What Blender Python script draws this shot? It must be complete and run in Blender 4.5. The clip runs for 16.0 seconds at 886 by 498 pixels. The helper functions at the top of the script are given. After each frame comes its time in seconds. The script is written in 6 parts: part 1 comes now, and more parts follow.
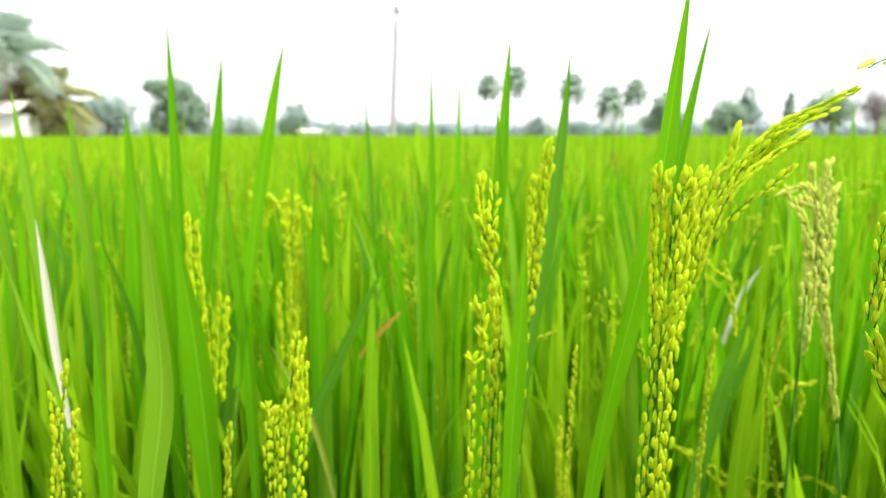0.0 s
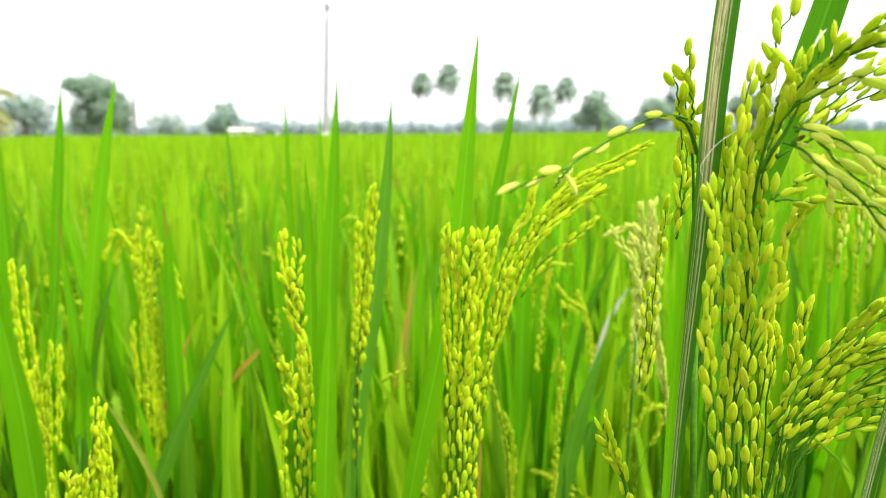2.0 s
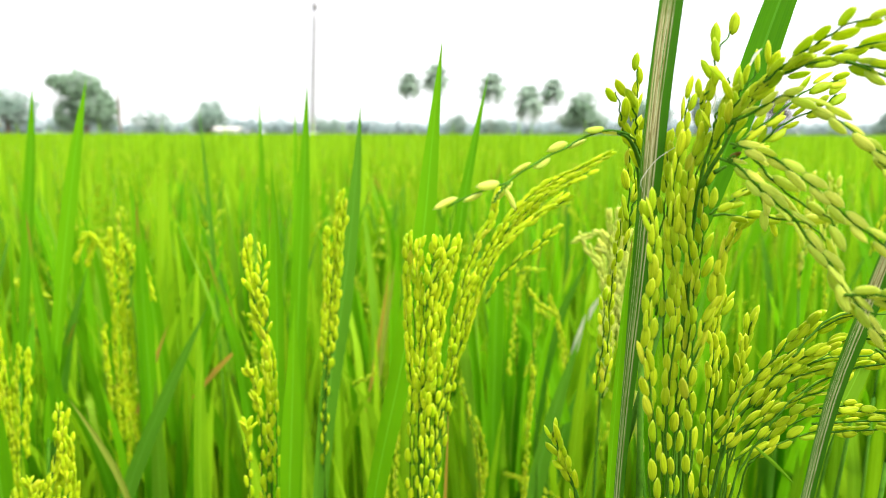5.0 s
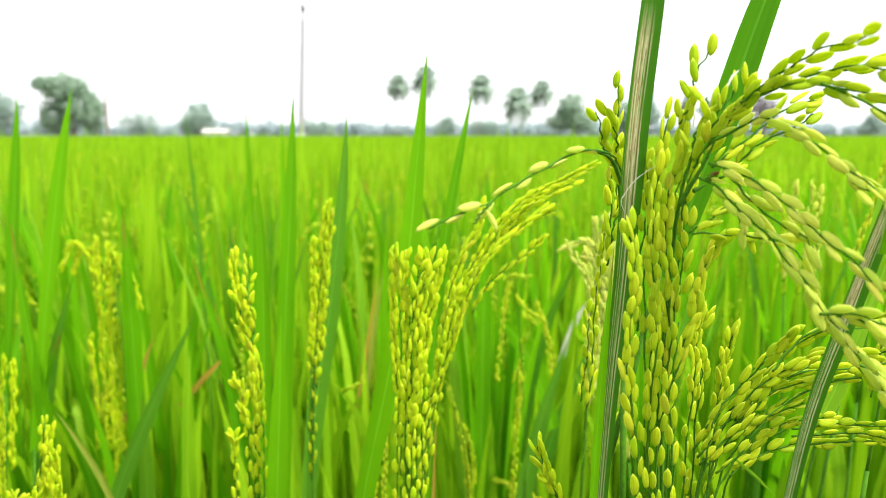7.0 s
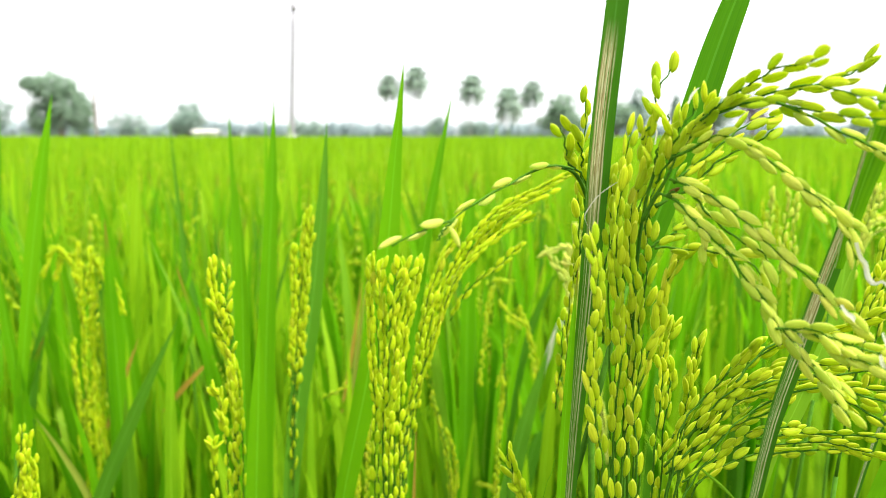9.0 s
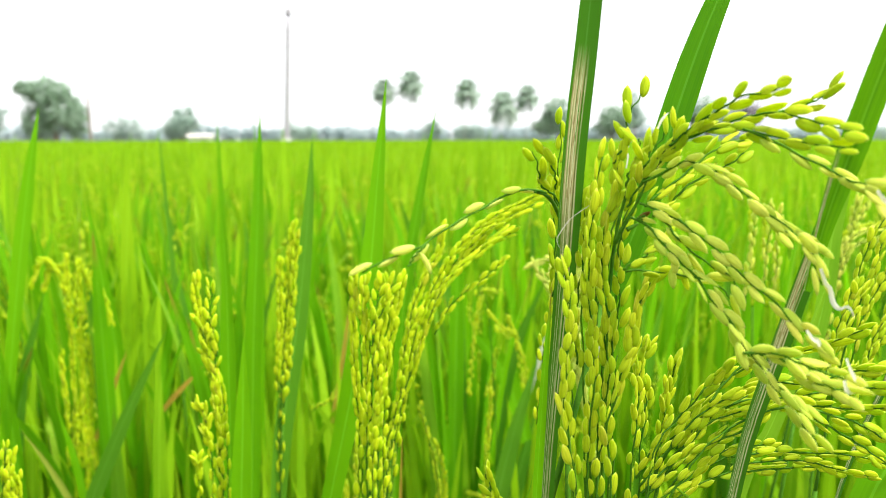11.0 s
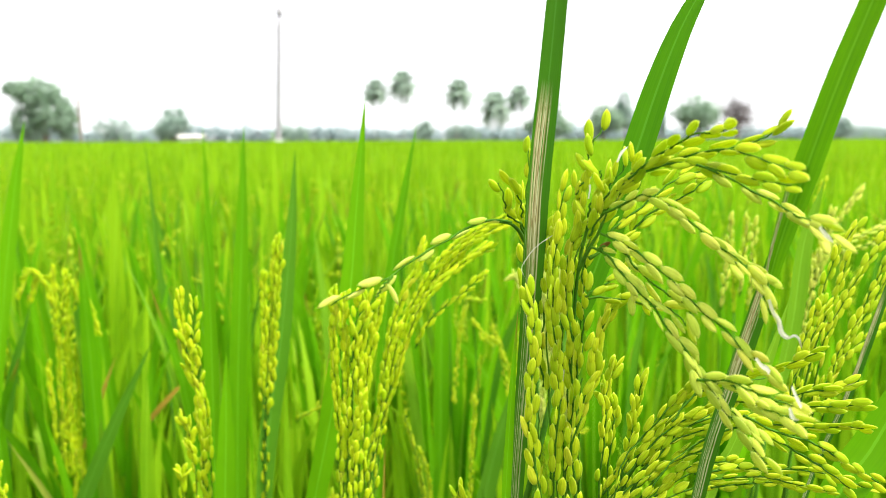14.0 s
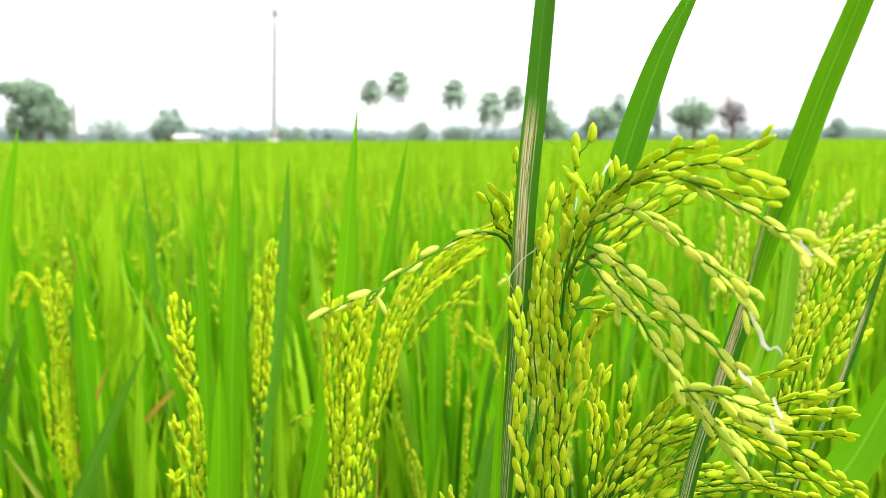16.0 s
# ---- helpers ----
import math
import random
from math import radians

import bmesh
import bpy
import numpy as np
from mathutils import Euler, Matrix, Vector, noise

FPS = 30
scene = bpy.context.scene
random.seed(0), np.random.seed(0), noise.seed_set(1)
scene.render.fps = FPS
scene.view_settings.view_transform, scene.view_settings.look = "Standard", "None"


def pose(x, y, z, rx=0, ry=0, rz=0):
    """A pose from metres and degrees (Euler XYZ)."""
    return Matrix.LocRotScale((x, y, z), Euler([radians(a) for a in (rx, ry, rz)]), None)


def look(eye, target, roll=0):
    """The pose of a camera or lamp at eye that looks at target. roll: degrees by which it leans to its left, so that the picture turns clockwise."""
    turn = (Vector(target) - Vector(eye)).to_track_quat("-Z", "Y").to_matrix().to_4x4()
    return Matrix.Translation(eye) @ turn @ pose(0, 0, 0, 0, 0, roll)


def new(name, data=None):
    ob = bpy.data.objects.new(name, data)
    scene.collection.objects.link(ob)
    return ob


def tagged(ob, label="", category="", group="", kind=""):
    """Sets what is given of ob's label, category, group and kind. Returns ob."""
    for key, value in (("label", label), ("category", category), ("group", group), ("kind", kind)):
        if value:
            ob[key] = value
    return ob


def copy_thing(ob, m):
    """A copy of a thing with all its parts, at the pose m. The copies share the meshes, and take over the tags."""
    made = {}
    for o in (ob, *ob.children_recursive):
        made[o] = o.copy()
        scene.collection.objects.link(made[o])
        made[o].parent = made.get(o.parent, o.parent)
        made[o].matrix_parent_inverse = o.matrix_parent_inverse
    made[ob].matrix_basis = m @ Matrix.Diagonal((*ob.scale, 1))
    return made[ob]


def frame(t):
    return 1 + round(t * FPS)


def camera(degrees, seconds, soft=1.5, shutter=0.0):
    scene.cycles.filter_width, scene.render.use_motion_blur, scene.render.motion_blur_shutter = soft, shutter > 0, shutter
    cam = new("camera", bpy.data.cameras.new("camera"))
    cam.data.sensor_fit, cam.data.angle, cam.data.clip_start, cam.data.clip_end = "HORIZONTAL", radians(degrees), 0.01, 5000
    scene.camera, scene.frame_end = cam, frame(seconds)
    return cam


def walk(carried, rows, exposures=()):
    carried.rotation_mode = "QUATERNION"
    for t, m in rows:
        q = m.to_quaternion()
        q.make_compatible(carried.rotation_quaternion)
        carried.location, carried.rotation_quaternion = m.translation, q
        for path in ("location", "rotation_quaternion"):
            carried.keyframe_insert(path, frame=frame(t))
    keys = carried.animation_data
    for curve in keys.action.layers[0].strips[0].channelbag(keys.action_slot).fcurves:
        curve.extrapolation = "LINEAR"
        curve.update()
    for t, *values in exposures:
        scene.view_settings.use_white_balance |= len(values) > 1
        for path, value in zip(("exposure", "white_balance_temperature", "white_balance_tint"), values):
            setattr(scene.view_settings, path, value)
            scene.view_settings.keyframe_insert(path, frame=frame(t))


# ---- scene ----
cam = camera(63.0, 16.0, soft=0.6)
PATH = [
    (0, (0.0249, 0.0020, 1.0048), (0.0849, 1.9767, 0.6937), 0.03),
    (0.2, (0.0441, 0.0083, 1.0144), (0.1244, 1.9806, 0.6925), -0.33),
    (0.4, (0.0653, 0.0119, 1.0222), (0.1873, 1.9803, 0.6897), -0.42),
    (0.5, (0.0770, 0.0099, 1.0225), (0.2132, 1.9775, 0.6910), -0.17),
    (0.6, (0.0816, 0.0082, 1.0244), (0.2377, 1.9741, 0.6911), -0.08),
    (0.8, (0.0933, 0.0077, 1.0276), (0.2733, 1.9714, 0.6936), 0.09),
    (1, (0.0980, 0.0078, 1.0330), (0.3016, 1.9701, 0.7042), -0.21),
    (1.5, (0.1050, 0.0091, 1.0397), (0.3343, 1.9702, 0.7208), -0.41),
    (2, (0.1089, 0.0097, 1.0402), (0.3421, 1.9705, 0.7222), -0.35),
    (2.5, (0.1103, 0.0091, 1.0416), (0.3500, 1.9690, 0.7232), -0.44),
    (3, (0.1126, 0.0076, 1.0422), (0.3574, 1.9666, 0.7222), -0.44),
    (3.5, (0.1126, 0.0063, 1.0437), (0.3667, 1.9644, 0.7250), -0.38),
    (4, (0.1160, 0.0058, 1.0433), (0.3757, 1.9634, 0.7262), -0.13),
    (6.5, (0.1239, 0.0053, 1.0485), (0.4127, 1.9592, 0.7342), 0.11),
    (7, (0.1242, 0.0043, 1.0502), (0.4226, 1.9572, 0.7385), 0.01),
    (7.5, (0.1258, 0.0038, 1.0512), (0.4301, 1.9556, 0.7386), 0.02),
    (8, (0.1276, 0.0037, 1.0521), (0.4403, 1.9541, 0.7391), -0.02),
    (8.5, (0.1297, 0.0030, 1.0534), (0.4489, 1.9525, 0.7408), -0.05),
    (9, (0.1321, 0.0010, 1.0553), (0.4549, 1.9502, 0.7448), 0.04),
    (11.5, (0.1404, -0.0022, 1.0640), (0.4792, 1.9460, 0.7645), -0.15),
    (12, (0.1416, -0.0051, 1.0659), (0.4844, 1.9418, 0.7629), -0.17),
    (12.5, (0.1437, -0.0072, 1.0672), (0.4904, 1.9393, 0.7652), -0.14),
    (13, (0.1446, -0.0084, 1.0691), (0.4942, 1.9371, 0.7645), -0.21),
    (13.5, (0.1453, -0.0090, 1.0712), (0.4983, 1.9368, 0.7723), -0.21),
    (14, (0.1463, -0.0092, 1.0732), (0.5023, 1.9359, 0.7733), -0.20),
    (14.5, (0.1470, -0.0095, 1.0745), (0.5066, 1.9350, 0.7758), -0.22),
    (15, (0.1472, -0.0104, 1.0758), (0.5093, 1.9333, 0.7740), -0.21),
    (15.5, (0.1475, -0.0113, 1.0769), (0.5120, 1.9321, 0.7763), -0.17),
    (16, (0.1484, -0.0123, 1.0777), (0.5151, 1.9308, 0.7778), -0.19),
]
walk(cam, [(t, look(eye, target, roll)) for t, eye, target, roll in PATH])

cam.data.dof.use_dof = True
cam.data.dof.focus_distance = 0.29
cam.data.dof.aperture_fstop = 12.0

# ---------------------------------------------------------------- light
SUN_AZ, SUN_EL = 125.0, 60.0          # degrees right of straight ahead, above the horizon
world = bpy.data.worlds.new("hazy_sky")
scene.world = world
world.use_nodes = True
wn, wl = world.node_tree.nodes, world.node_tree.links
sky = wn.new("ShaderNodeTexSky")
sky.sky_type = 'NISHITA'
sky.sun_disc = False
sky.sun_elevation = radians(SUN_EL)
sky.sun_rotation = radians(SUN_AZ)
sky.air_density, sky.dust_density, sky.ozone_density = 1.0, 1.2, 1.0
milky = wn.new("ShaderNodeHueSaturation")      # thin cloud takes the blue out of the sky
milky.inputs["Saturation"].default_value = 0.10
wl.new(sky.outputs[0], milky.inputs["Color"])
veil = wn.new("ShaderNodeMix")                 # bright even haze over the whole sky
veil.data_type = 'RGBA'
veil.inputs["Factor"].default_value = 0.5
veil.inputs["B"].default_value = (12.0, 12.2, 12.5, 1)
wl.new(milky.outputs[0], veil.inputs["A"])
wl.new(veil.outputs["Result"], wn["Background"].inputs["Color"])
wn["Background"].inputs["Strength"].default_value = 0.08

sun = new("sun", bpy.data.lights.new("sun", 'SUN'))
sun.data.energy = 3.2
sun.data.angle = radians(12)
sun.data.color = (1.0, 0.96, 0.88)
az, el = radians(SUN_AZ), radians(SUN_EL)
sun_from = Vector((math.sin(az) * math.cos(el), math.cos(az) * math.cos(el), math.sin(el)))
sun.matrix_world = look(sun_from * 50, (0, 0, 0))
scene.view_settings.exposure = 1.22


# ---------------------------------------------------------------- materials
def material(name):
    m = bpy.data.materials.new(name)
    m.use_nodes = True
    return m, m.node_tree.nodes, m.node_tree.links


def mixed(nodes, links, fac, a, b, blend='MIX'):
    """A colour mix node; fac, a, b are sockets or values."""
    n = nodes.new("ShaderNodeMix")
    n.data_type, n.blend_type = 'RGBA', blend
    for socket, v in ((n.inputs["Factor"], fac), (n.inputs["A"], a), (n.inputs["B"], b)):
        if isinstance(v, bpy.types.NodeSocket):
            links.new(v, socket)
        else:
            socket.default_value = v if isinstance(v, float) else (*v, 1)
    return n.outputs["Result"]


def ramp(nodes, links, value, stops):
    n = nodes.new("ShaderNodeValToRGB")
    while len(n.color_ramp.elements) < len(stops):
        n.color_ramp.elements.new(0.5)
    for e, (p, c) in zip(n.color_ramp.elements, stops):
        e.position, e.color = p, (*c, 1) if isinstance(c, tuple) else (c, c, c, 1)
    links.new(value, n.inputs[0])
    return n.outputs[0]


def stretched_noise(nodes, links, coord, scale, size, detail=3.0):
    mp = nodes.new("ShaderNodeMapping")
    mp.inputs["Scale"].default_value = scale
    links.new(coord, mp.inputs[0])
    nz = nodes.new("ShaderNodeTexNoise")
    nz.inputs["Scale"].default_value, nz.inputs["Detail"].default_value = size, detail
    links.new(mp.outputs[0], nz.inputs[0])
    return nz.outputs[0]


def thin_shader(nodes, links, colour, through_colour, clear, rough, bump=None, spec=0.35):
    """A leaf or husk: gloss and colour on the outside, light passing through."""
    bs = nodes["Principled BSDF"]
    bs.inputs["Roughness"].default_value = rough
    bs.inputs["Specular IOR Level"].default_value = spec
    links.new(colour, bs.inputs["Base Color"])
    tr = nodes.new("ShaderNodeBsdfTranslucent")
    links.new(through_colour, tr.inputs[0])
    if bump:
        links.new(bump, bs.inputs["Normal"])
    mix = nodes.new("ShaderNodeMixShader")
    mix.inputs[0].default_value = clear
    links.new(bs.outputs[0], mix.inputs[1])
    links.new(tr.outputs[0], mix.inputs[2])
    links.new(mix.outputs[0], nodes["Material Output"].inputs[0])


def leaf_material(name, dark, light, glow, dry=0.0, dry_from=0.5, dry_to=0.6, dry_end=0.62, low_dry=0.0, tip=None, island=False, rough=0.42):
    """Rice blade: parallel veins across u, colour drifting along v, a dried band between dry_from and dry_to of u."""
    m, n, l = material(name)
    uv = n.new("ShaderNodeUVMap").outputs[0]
    sep = n.new("ShaderNodeSeparateXYZ")
    l.new(uv, sep.inputs[0])
    u, v = sep.outputs[0], sep.outputs[1]
    if island:
        rnd = n.new("ShaderNodeNewGeometry").outputs["Random Per Island"]
    else:
        rnd = n.new("ShaderNodeObjectInfo").outputs["Random"]
    veins = stretched_noise(n, l, uv, (1.0, 0.03, 1), 26.0)
    blotch = stretched_noise(n, l, uv, (1.2, 2.2, 1), 3.0)
    c = mixed(n, l, ramp(n, l, rnd, [(0.0, 0.0), (1.0, 1.0)]), dark, light)
    c = mixed(n, l, ramp(n, l, veins, [(0.35, 0.0), (0.65, 1.0)]), c, mixed(n, l, 0.65, c, light))
    c = mixed(n, l, ramp(n, l, blotch, [(0.45, 0.0), (0.75, 0.55)]), c, light)
    rib = n.new("ShaderNodeMath")            # paler midrib
    rib.operation = 'COMPARE'
    rib.inputs[1].default_value, rib.inputs[2].default_value = 0.5, 0.035
    l.new(u, rib.inputs[0])
    pale = mixed(n, l, 0.45, c, tuple(min(1, x * 1.5 + 0.03) for x in light))
    c = mixed(n, l, rib.outputs[0], c, pale)
    if tip:
        c = mixed(n, l, ramp(n, l, v, [(0.86, 0.0), (0.97, 1.0)]), c, tip)
    t = mixed(n, l, 0.5, c, glow)
    if dry > 0:
        wob = stretched_noise(n, l, uv, (2.0, 0.25, 1), 7.0, 5.0)
        off = n.new("ShaderNodeMath")
        off.operation = 'MULTIPLY_ADD'
        off.inputs[1].default_value, off.inputs[2].default_value = 0.5, -0.25
        l.new(wob, off.inputs[0])
        uu = n.new("ShaderNodeMath")
        l.new(u, uu.inputs[0])
        l.new(off.outputs[0], uu.inputs[1])
        a, b = dry_from, dry_to
        band = ramp(n, l, uu.outputs[0], [(a - 0.03, 0.0), (a + 0.02, 1.0), (b - 0.02, 1.0), (b + 0.03, 0.0)])
        ends = ramp(n, l, v, [(0.02, dry), (dry_end, dry), (dry_end + 0.07, 0.0)])
        keep = mixed(n, l, 1.0, band, ends, 'MULTIPLY')
        left = stretched_noise(n, l, uv, (5.0, 1.6, 1), 3.0, 4.0)      # green left standing in the dry part
        keep = mixed(n, l, 1.0, keep, ramp(n, l, left, [(0.36, 0.0), (0.44, 1.0)]), 'MULTIPLY')
        streak = stretched_noise(n, l, uv, (1.0, 0.02, 1), 17.0, 2.0)
        straw = ramp(n, l, streak, [(0.40, (0.05, 0.07, 0.012)), (0.44, (0.36, 0.27, 0.11)), (0.52, (0.70, 0.68, 0.38)), (0.66, (0.84, 0.82, 0.56))])
        lower = mixed(n, l, ramp(n, l, v, [(low_dry, 0.0), (low_dry + 0.10, 1.0)]), ramp(n, l, streak, [(0.50, 0.0), (0.54, 1.0)]), (1.0, 1.0, 1.0))
        keep = mixed(n, l, 1.0, keep, lower, 'MULTIPLY')               # lower down only single streaks have dried
        straw = mixed(n, l, ramp(n, l, stretched_noise(n, l, uv, (4.0, 9.0, 1), 4.0, 6.0), [(0.36, 0.0), (0.46, 1.0)]), (0.20, 0.12, 0.045), straw)
        c = mixed(n, l, keep, c, straw)
        t = mixed(n, l, keep, t, (0.30, 0.26, 0.10))
    bp = n.new("ShaderNodeBump")
    bp.inputs["Strength"].default_value, bp.inputs["Distance"].default_value = 0.35, 0.0006
    l.new(veins, bp.inputs["Height"])
    thin_shader(n, l, c, t, 0.50, rough, bp.outputs[0], 0.10)
    return m


def grain_material(name, body, warm, tipc, island=False):
    """Thin green husk: fine lengthwise ribs, a pale keel on each edge, a crease down the middle, browner tips."""
    m, n, l = material(name)
    uv = n.new("ShaderNodeUVMap").outputs[0]
    sep = n.new("ShaderNodeSeparateXYZ")
    l.new(uv, sep.inputs[0])
    co = n.new("ShaderNodeTexCoord").outputs["Object"]
    if island:
        rnd = n.new("ShaderNodeNewGeometry").outputs["Random Per Island"]
    else:
        rnd = n.new("ShaderNodeObjectInfo").outputs["Random"]
    spots = stretched_noise(n, l, co, (1, 1, 1), 420.0, 3.0)
    ridges = stretched_noise(n, l, uv, (1.0, 0.08, 1.0), 22.0, 2.0)
    c = mixed(n, l, ramp(n, l, rnd, [(0.0, 0.0), (0.9, 1.0)]), tuple(x * k for x, k in zip(body, (0.80, 0.93, 0.9))), warm)
    c = mixed(n, l, ramp(n, l, rnd, [(0.965, 0.0), (0.98, 0.35)]), c, (0.56, 0.40, 0.08))
    c = mixed(n, l, ramp(n, l, ridges, [(0.40, 0.55), (0.54, 0.0)]), c, tuple(x * 0.68 for x in body))
    seam = ramp(n, l, sep.outputs[0], [(0.16, 0.0), (0.20, 0.45), (0.24, 0.0), (0.66, 0.0), (0.70, 0.45), (0.74, 0.0)])
    c = mixed(n, l, seam, c, tuple(x * 0.62 for x in body))
    edge = ramp(n, l, sep.outputs[0], [(0.0, 0.85), (0.07, 0.0), (0.43, 0.0), (0.5, 0.85), (0.57, 0.0), (0.93, 0.0), (1.0, 0.85)])
    c = mixed(n, l, edge, c, tuple(min(0.88, x * 1.1 + 0.10) for x in warm))
    c = mixed(n, l, ramp(n, l, sep.outputs[1], [(0.04, 0.45), (0.22, 0.0)]), c, (body[0] * 0.5, body[1] * 0.75, body[2]))
    c = mixed(n, l, ramp(n, l, spots, [(0.68, 0.0), (0.76, 0.25)]), c, (0.44, 0.30, 0.05))
    c = mixed(n, l, ramp(n, l, sep.outputs[1], [(0.0, 0.2), (0.14, 0.0), (0.90, 0.0), (1.0, 0.45)]), c, tipc)
    bp = n.new("ShaderNodeBump")
    bp.inputs["Strength"].default_value, bp.inputs["Distance"].default_value = 0.5, 0.0003
    l.new(ridges, bp.inputs["Height"])
    thin_shader(n, l, c, mixed(n, l, 0.5, c, (min(0.9, body[0] * 1.25), min(0.95, body[1] * 1.25), body[2])), 0.48, 0.46, bp.outputs[0], 0.15)
    return m


def plain_material(name, a, b, size, rough, bump=0.3, dist=0.01, detail=6.0, spec=0.4):
    """Two colours drifted into each other at two scales, with relief."""
    m, n, l = material(name)
    co = n.new("ShaderNodeTexCoord").outputs["Object"]
    big = stretched_noise(n, l, co, (1, 1, 1), size, detail)
    fine = stretched_noise(n, l, co, (1, 1, 1), size * 9, 4.0)
    c = mixed(n, l, ramp(n, l, big, [(0.35, 0.0), (0.65, 1.0)]), a, b)
    c = mixed(n, l, ramp(n, l, fine, [(0.45, 0.0), (0.7, 0.5)]), c, tuple(x * 0.55 for x in a))
    bs = n["Principled BSDF"]
    l.new(c, bs.inputs["Base Color"])
    bs.inputs["Roughness"].default_value = rough
    bs.inputs["Specular IOR Level"].default_value = spec
    bp = n.new("ShaderNodeBump")
    bp.inputs["Strength"].default_value, bp.inputs["Distance"].default_value = bump, dist
    l.new(fine, bp.inputs["Height"])
    l.new(bp.outputs[0], bs.inputs["Normal"])
    return m


DARK, LIGHT, GLOW = (0.062, 0.245, 0.003), (0.145, 0.385, 0.004), (0.26, 0.68, 0.004)
LEAF = leaf_material("leaf_green", DARK, LIGHT, GLOW)
LEAF_PALE = leaf_material("leaf_pale", (0.11, 0.30, 0.015), (0.20, 0.40, 0.02), (0.34, 0.62, 0.02))
LEAF_GREY = leaf_material("leaf_greyish", (0.06, 0.20, 0.012), (0.11, 0.28, 0.018), (0.16, 0.46, 0.012))
LEAF_DEEP = leaf_material("leaf_deep_green", (0.045, 0.175, 0.004), (0.085, 0.260, 0.005), (0.16, 0.52, 0.005))
LEAF_RED = leaf_material("leaf_brown_tip", DARK, LIGHT, GLOW, tip=(0.30, 0.10, 0.03))
LEAF_STALK = leaf_material("leaf_straw", (0.22, 0.34, 0.03), (0.32, 0.34, 0.05), (0.36, 0.46, 0.04))
LEAF_RUST = leaf_material("leaf_rust", (0.46, 0.24, 0.04), (0.50, 0.34, 0.05), (0.55, 0.34, 0.05))
DRY_LEAF = leaf_material("leaf_dry_streak", (0.022, 0.085, 0.010), (0.05, 0.17, 0.010), (0.09, 0.30, 0.010), dry=1.0, dry_from=0.14, dry_to=0.70, dry_end=0.60, low_dry=0.36)
LEAF_EDGE = leaf_material("leaf_dry_margin", (0.055, 0.21, 0.003), (0.13, 0.34, 0.004), (0.26, 0.64, 0.004), dry=0.9, dry_from=0.02, dry_to=0.20, dry_end=0.34)
GRAIN = grain_material("husk_green", (0.55, 0.68, 0.014), (0.71, 0.77, 0.024), (0.84, 0.84, 0.28))
GRAIN_PALE = grain_material("husk_pale", (0.72, 0.80, 0.13), (0.80, 0.83, 0.20), (0.86, 0.85, 0.44))
STALK = plain_material("stalk_green", (0.040, 0.140, 0.006), (0.080, 0.21, 0.010), 60.0, 0.7, 0.2, 0.001, spec=0.1)
WITHERED = leaf_material("withered_floret", (0.58, 0.56, 0.46), (0.76, 0.72, 0.62), (0.7, 0.6, 0.5))
FLORET = leaf_material("floret", (0.80, 0.76, 0.68), (0.88, 0.85, 0.78), (0.8, 0.74, 0.66), tip=(0.62, 0.44, 0.34))
GRAIN_LIGHT = grain_material("husk_light", (0.66, 0.74, 0.08), (0.79, 0.81, 0.14), (0.87, 0.86, 0.46))
GRAIN_GOLD = grain_material("husk_yellow_green", (0.60, 0.75, 0.010), (0.76, 0.83, 0.018), (0.84, 0.85, 0.20))
STAINED = grain_material("husk_stained", (0.24, 0.12, 0.02), (0.28, 0.14, 0.02), (0.30, 0.2, 0.06))
FIELD_LEAF = leaf_material("field_leaf", (0.055, 0.22, 0.004), (0.31, 0.52, 0.012), (0.38, 0.70, 0.006), island=True)
FIELD_GRAIN = grain_material("field_husk", (0.46, 0.60, 0.010), (0.60, 0.68, 0.014), (0.66, 0.70, 0.08), island=True)
MUD = plain_material("paddy_mud", (0.075, 0.055, 0.035), (0.12, 0.09, 0.055), 3.0, 0.55, 0.6, 0.02)


# ---------------------------------------------------------------- shaping helpers
rng = random.Random(7)


def spline(pts, n):
    """n points on a smooth curve through pts."""
    p = [Vector(q) for q in pts]
    if len(p) == 2:
        return [p[0].lerp(p[1], i / (n - 1)) for i in range(n)]
    p = [p[0] * 2 - p[1]] + p + [p[-1] * 2 - p[-2]]
    segs = len(p) - 3
    out = []
    for i in range(n):
        s = i / (n - 1) * segs
        k = min(int(s), segs - 1)
        t = s - k
        a, b, c, d = p[k:k + 4]
        out.append(0.5 * ((2 * b) + (c - a) * t + (2 * a - 5 * b + 4 * c - d) * t * t + (3 * b - a - 3 * c + d) * t ** 3))
    return out


def mesh_from(name, verts, faces, uvs=None, mat=None, smooth=True):
    me = bpy.data.meshes.new(name)
    me.from_pydata([tuple(v) for v in verts], [], faces)
    if uvs is not None:
        layer = me.uv_layers.new(name="UVMap")
        flat = np.array(uvs, dtype=np.float32)[np.array([i for f in faces for i in f])]
        layer.data.foreach_set("uv", flat.ravel())
    if smooth:
        me.polygons.foreach_set("use_smooth", [True] * len(me.polygons))
    if mat:
        me.materials.append(mat)
    return me


def part(name, me, parent, label="", at=None):
    ob = new(name, me)
    ob.parent = parent
    if at is not None:
        ob.matrix_basis = at
    if label:
        ob["label"] = label
    return ob


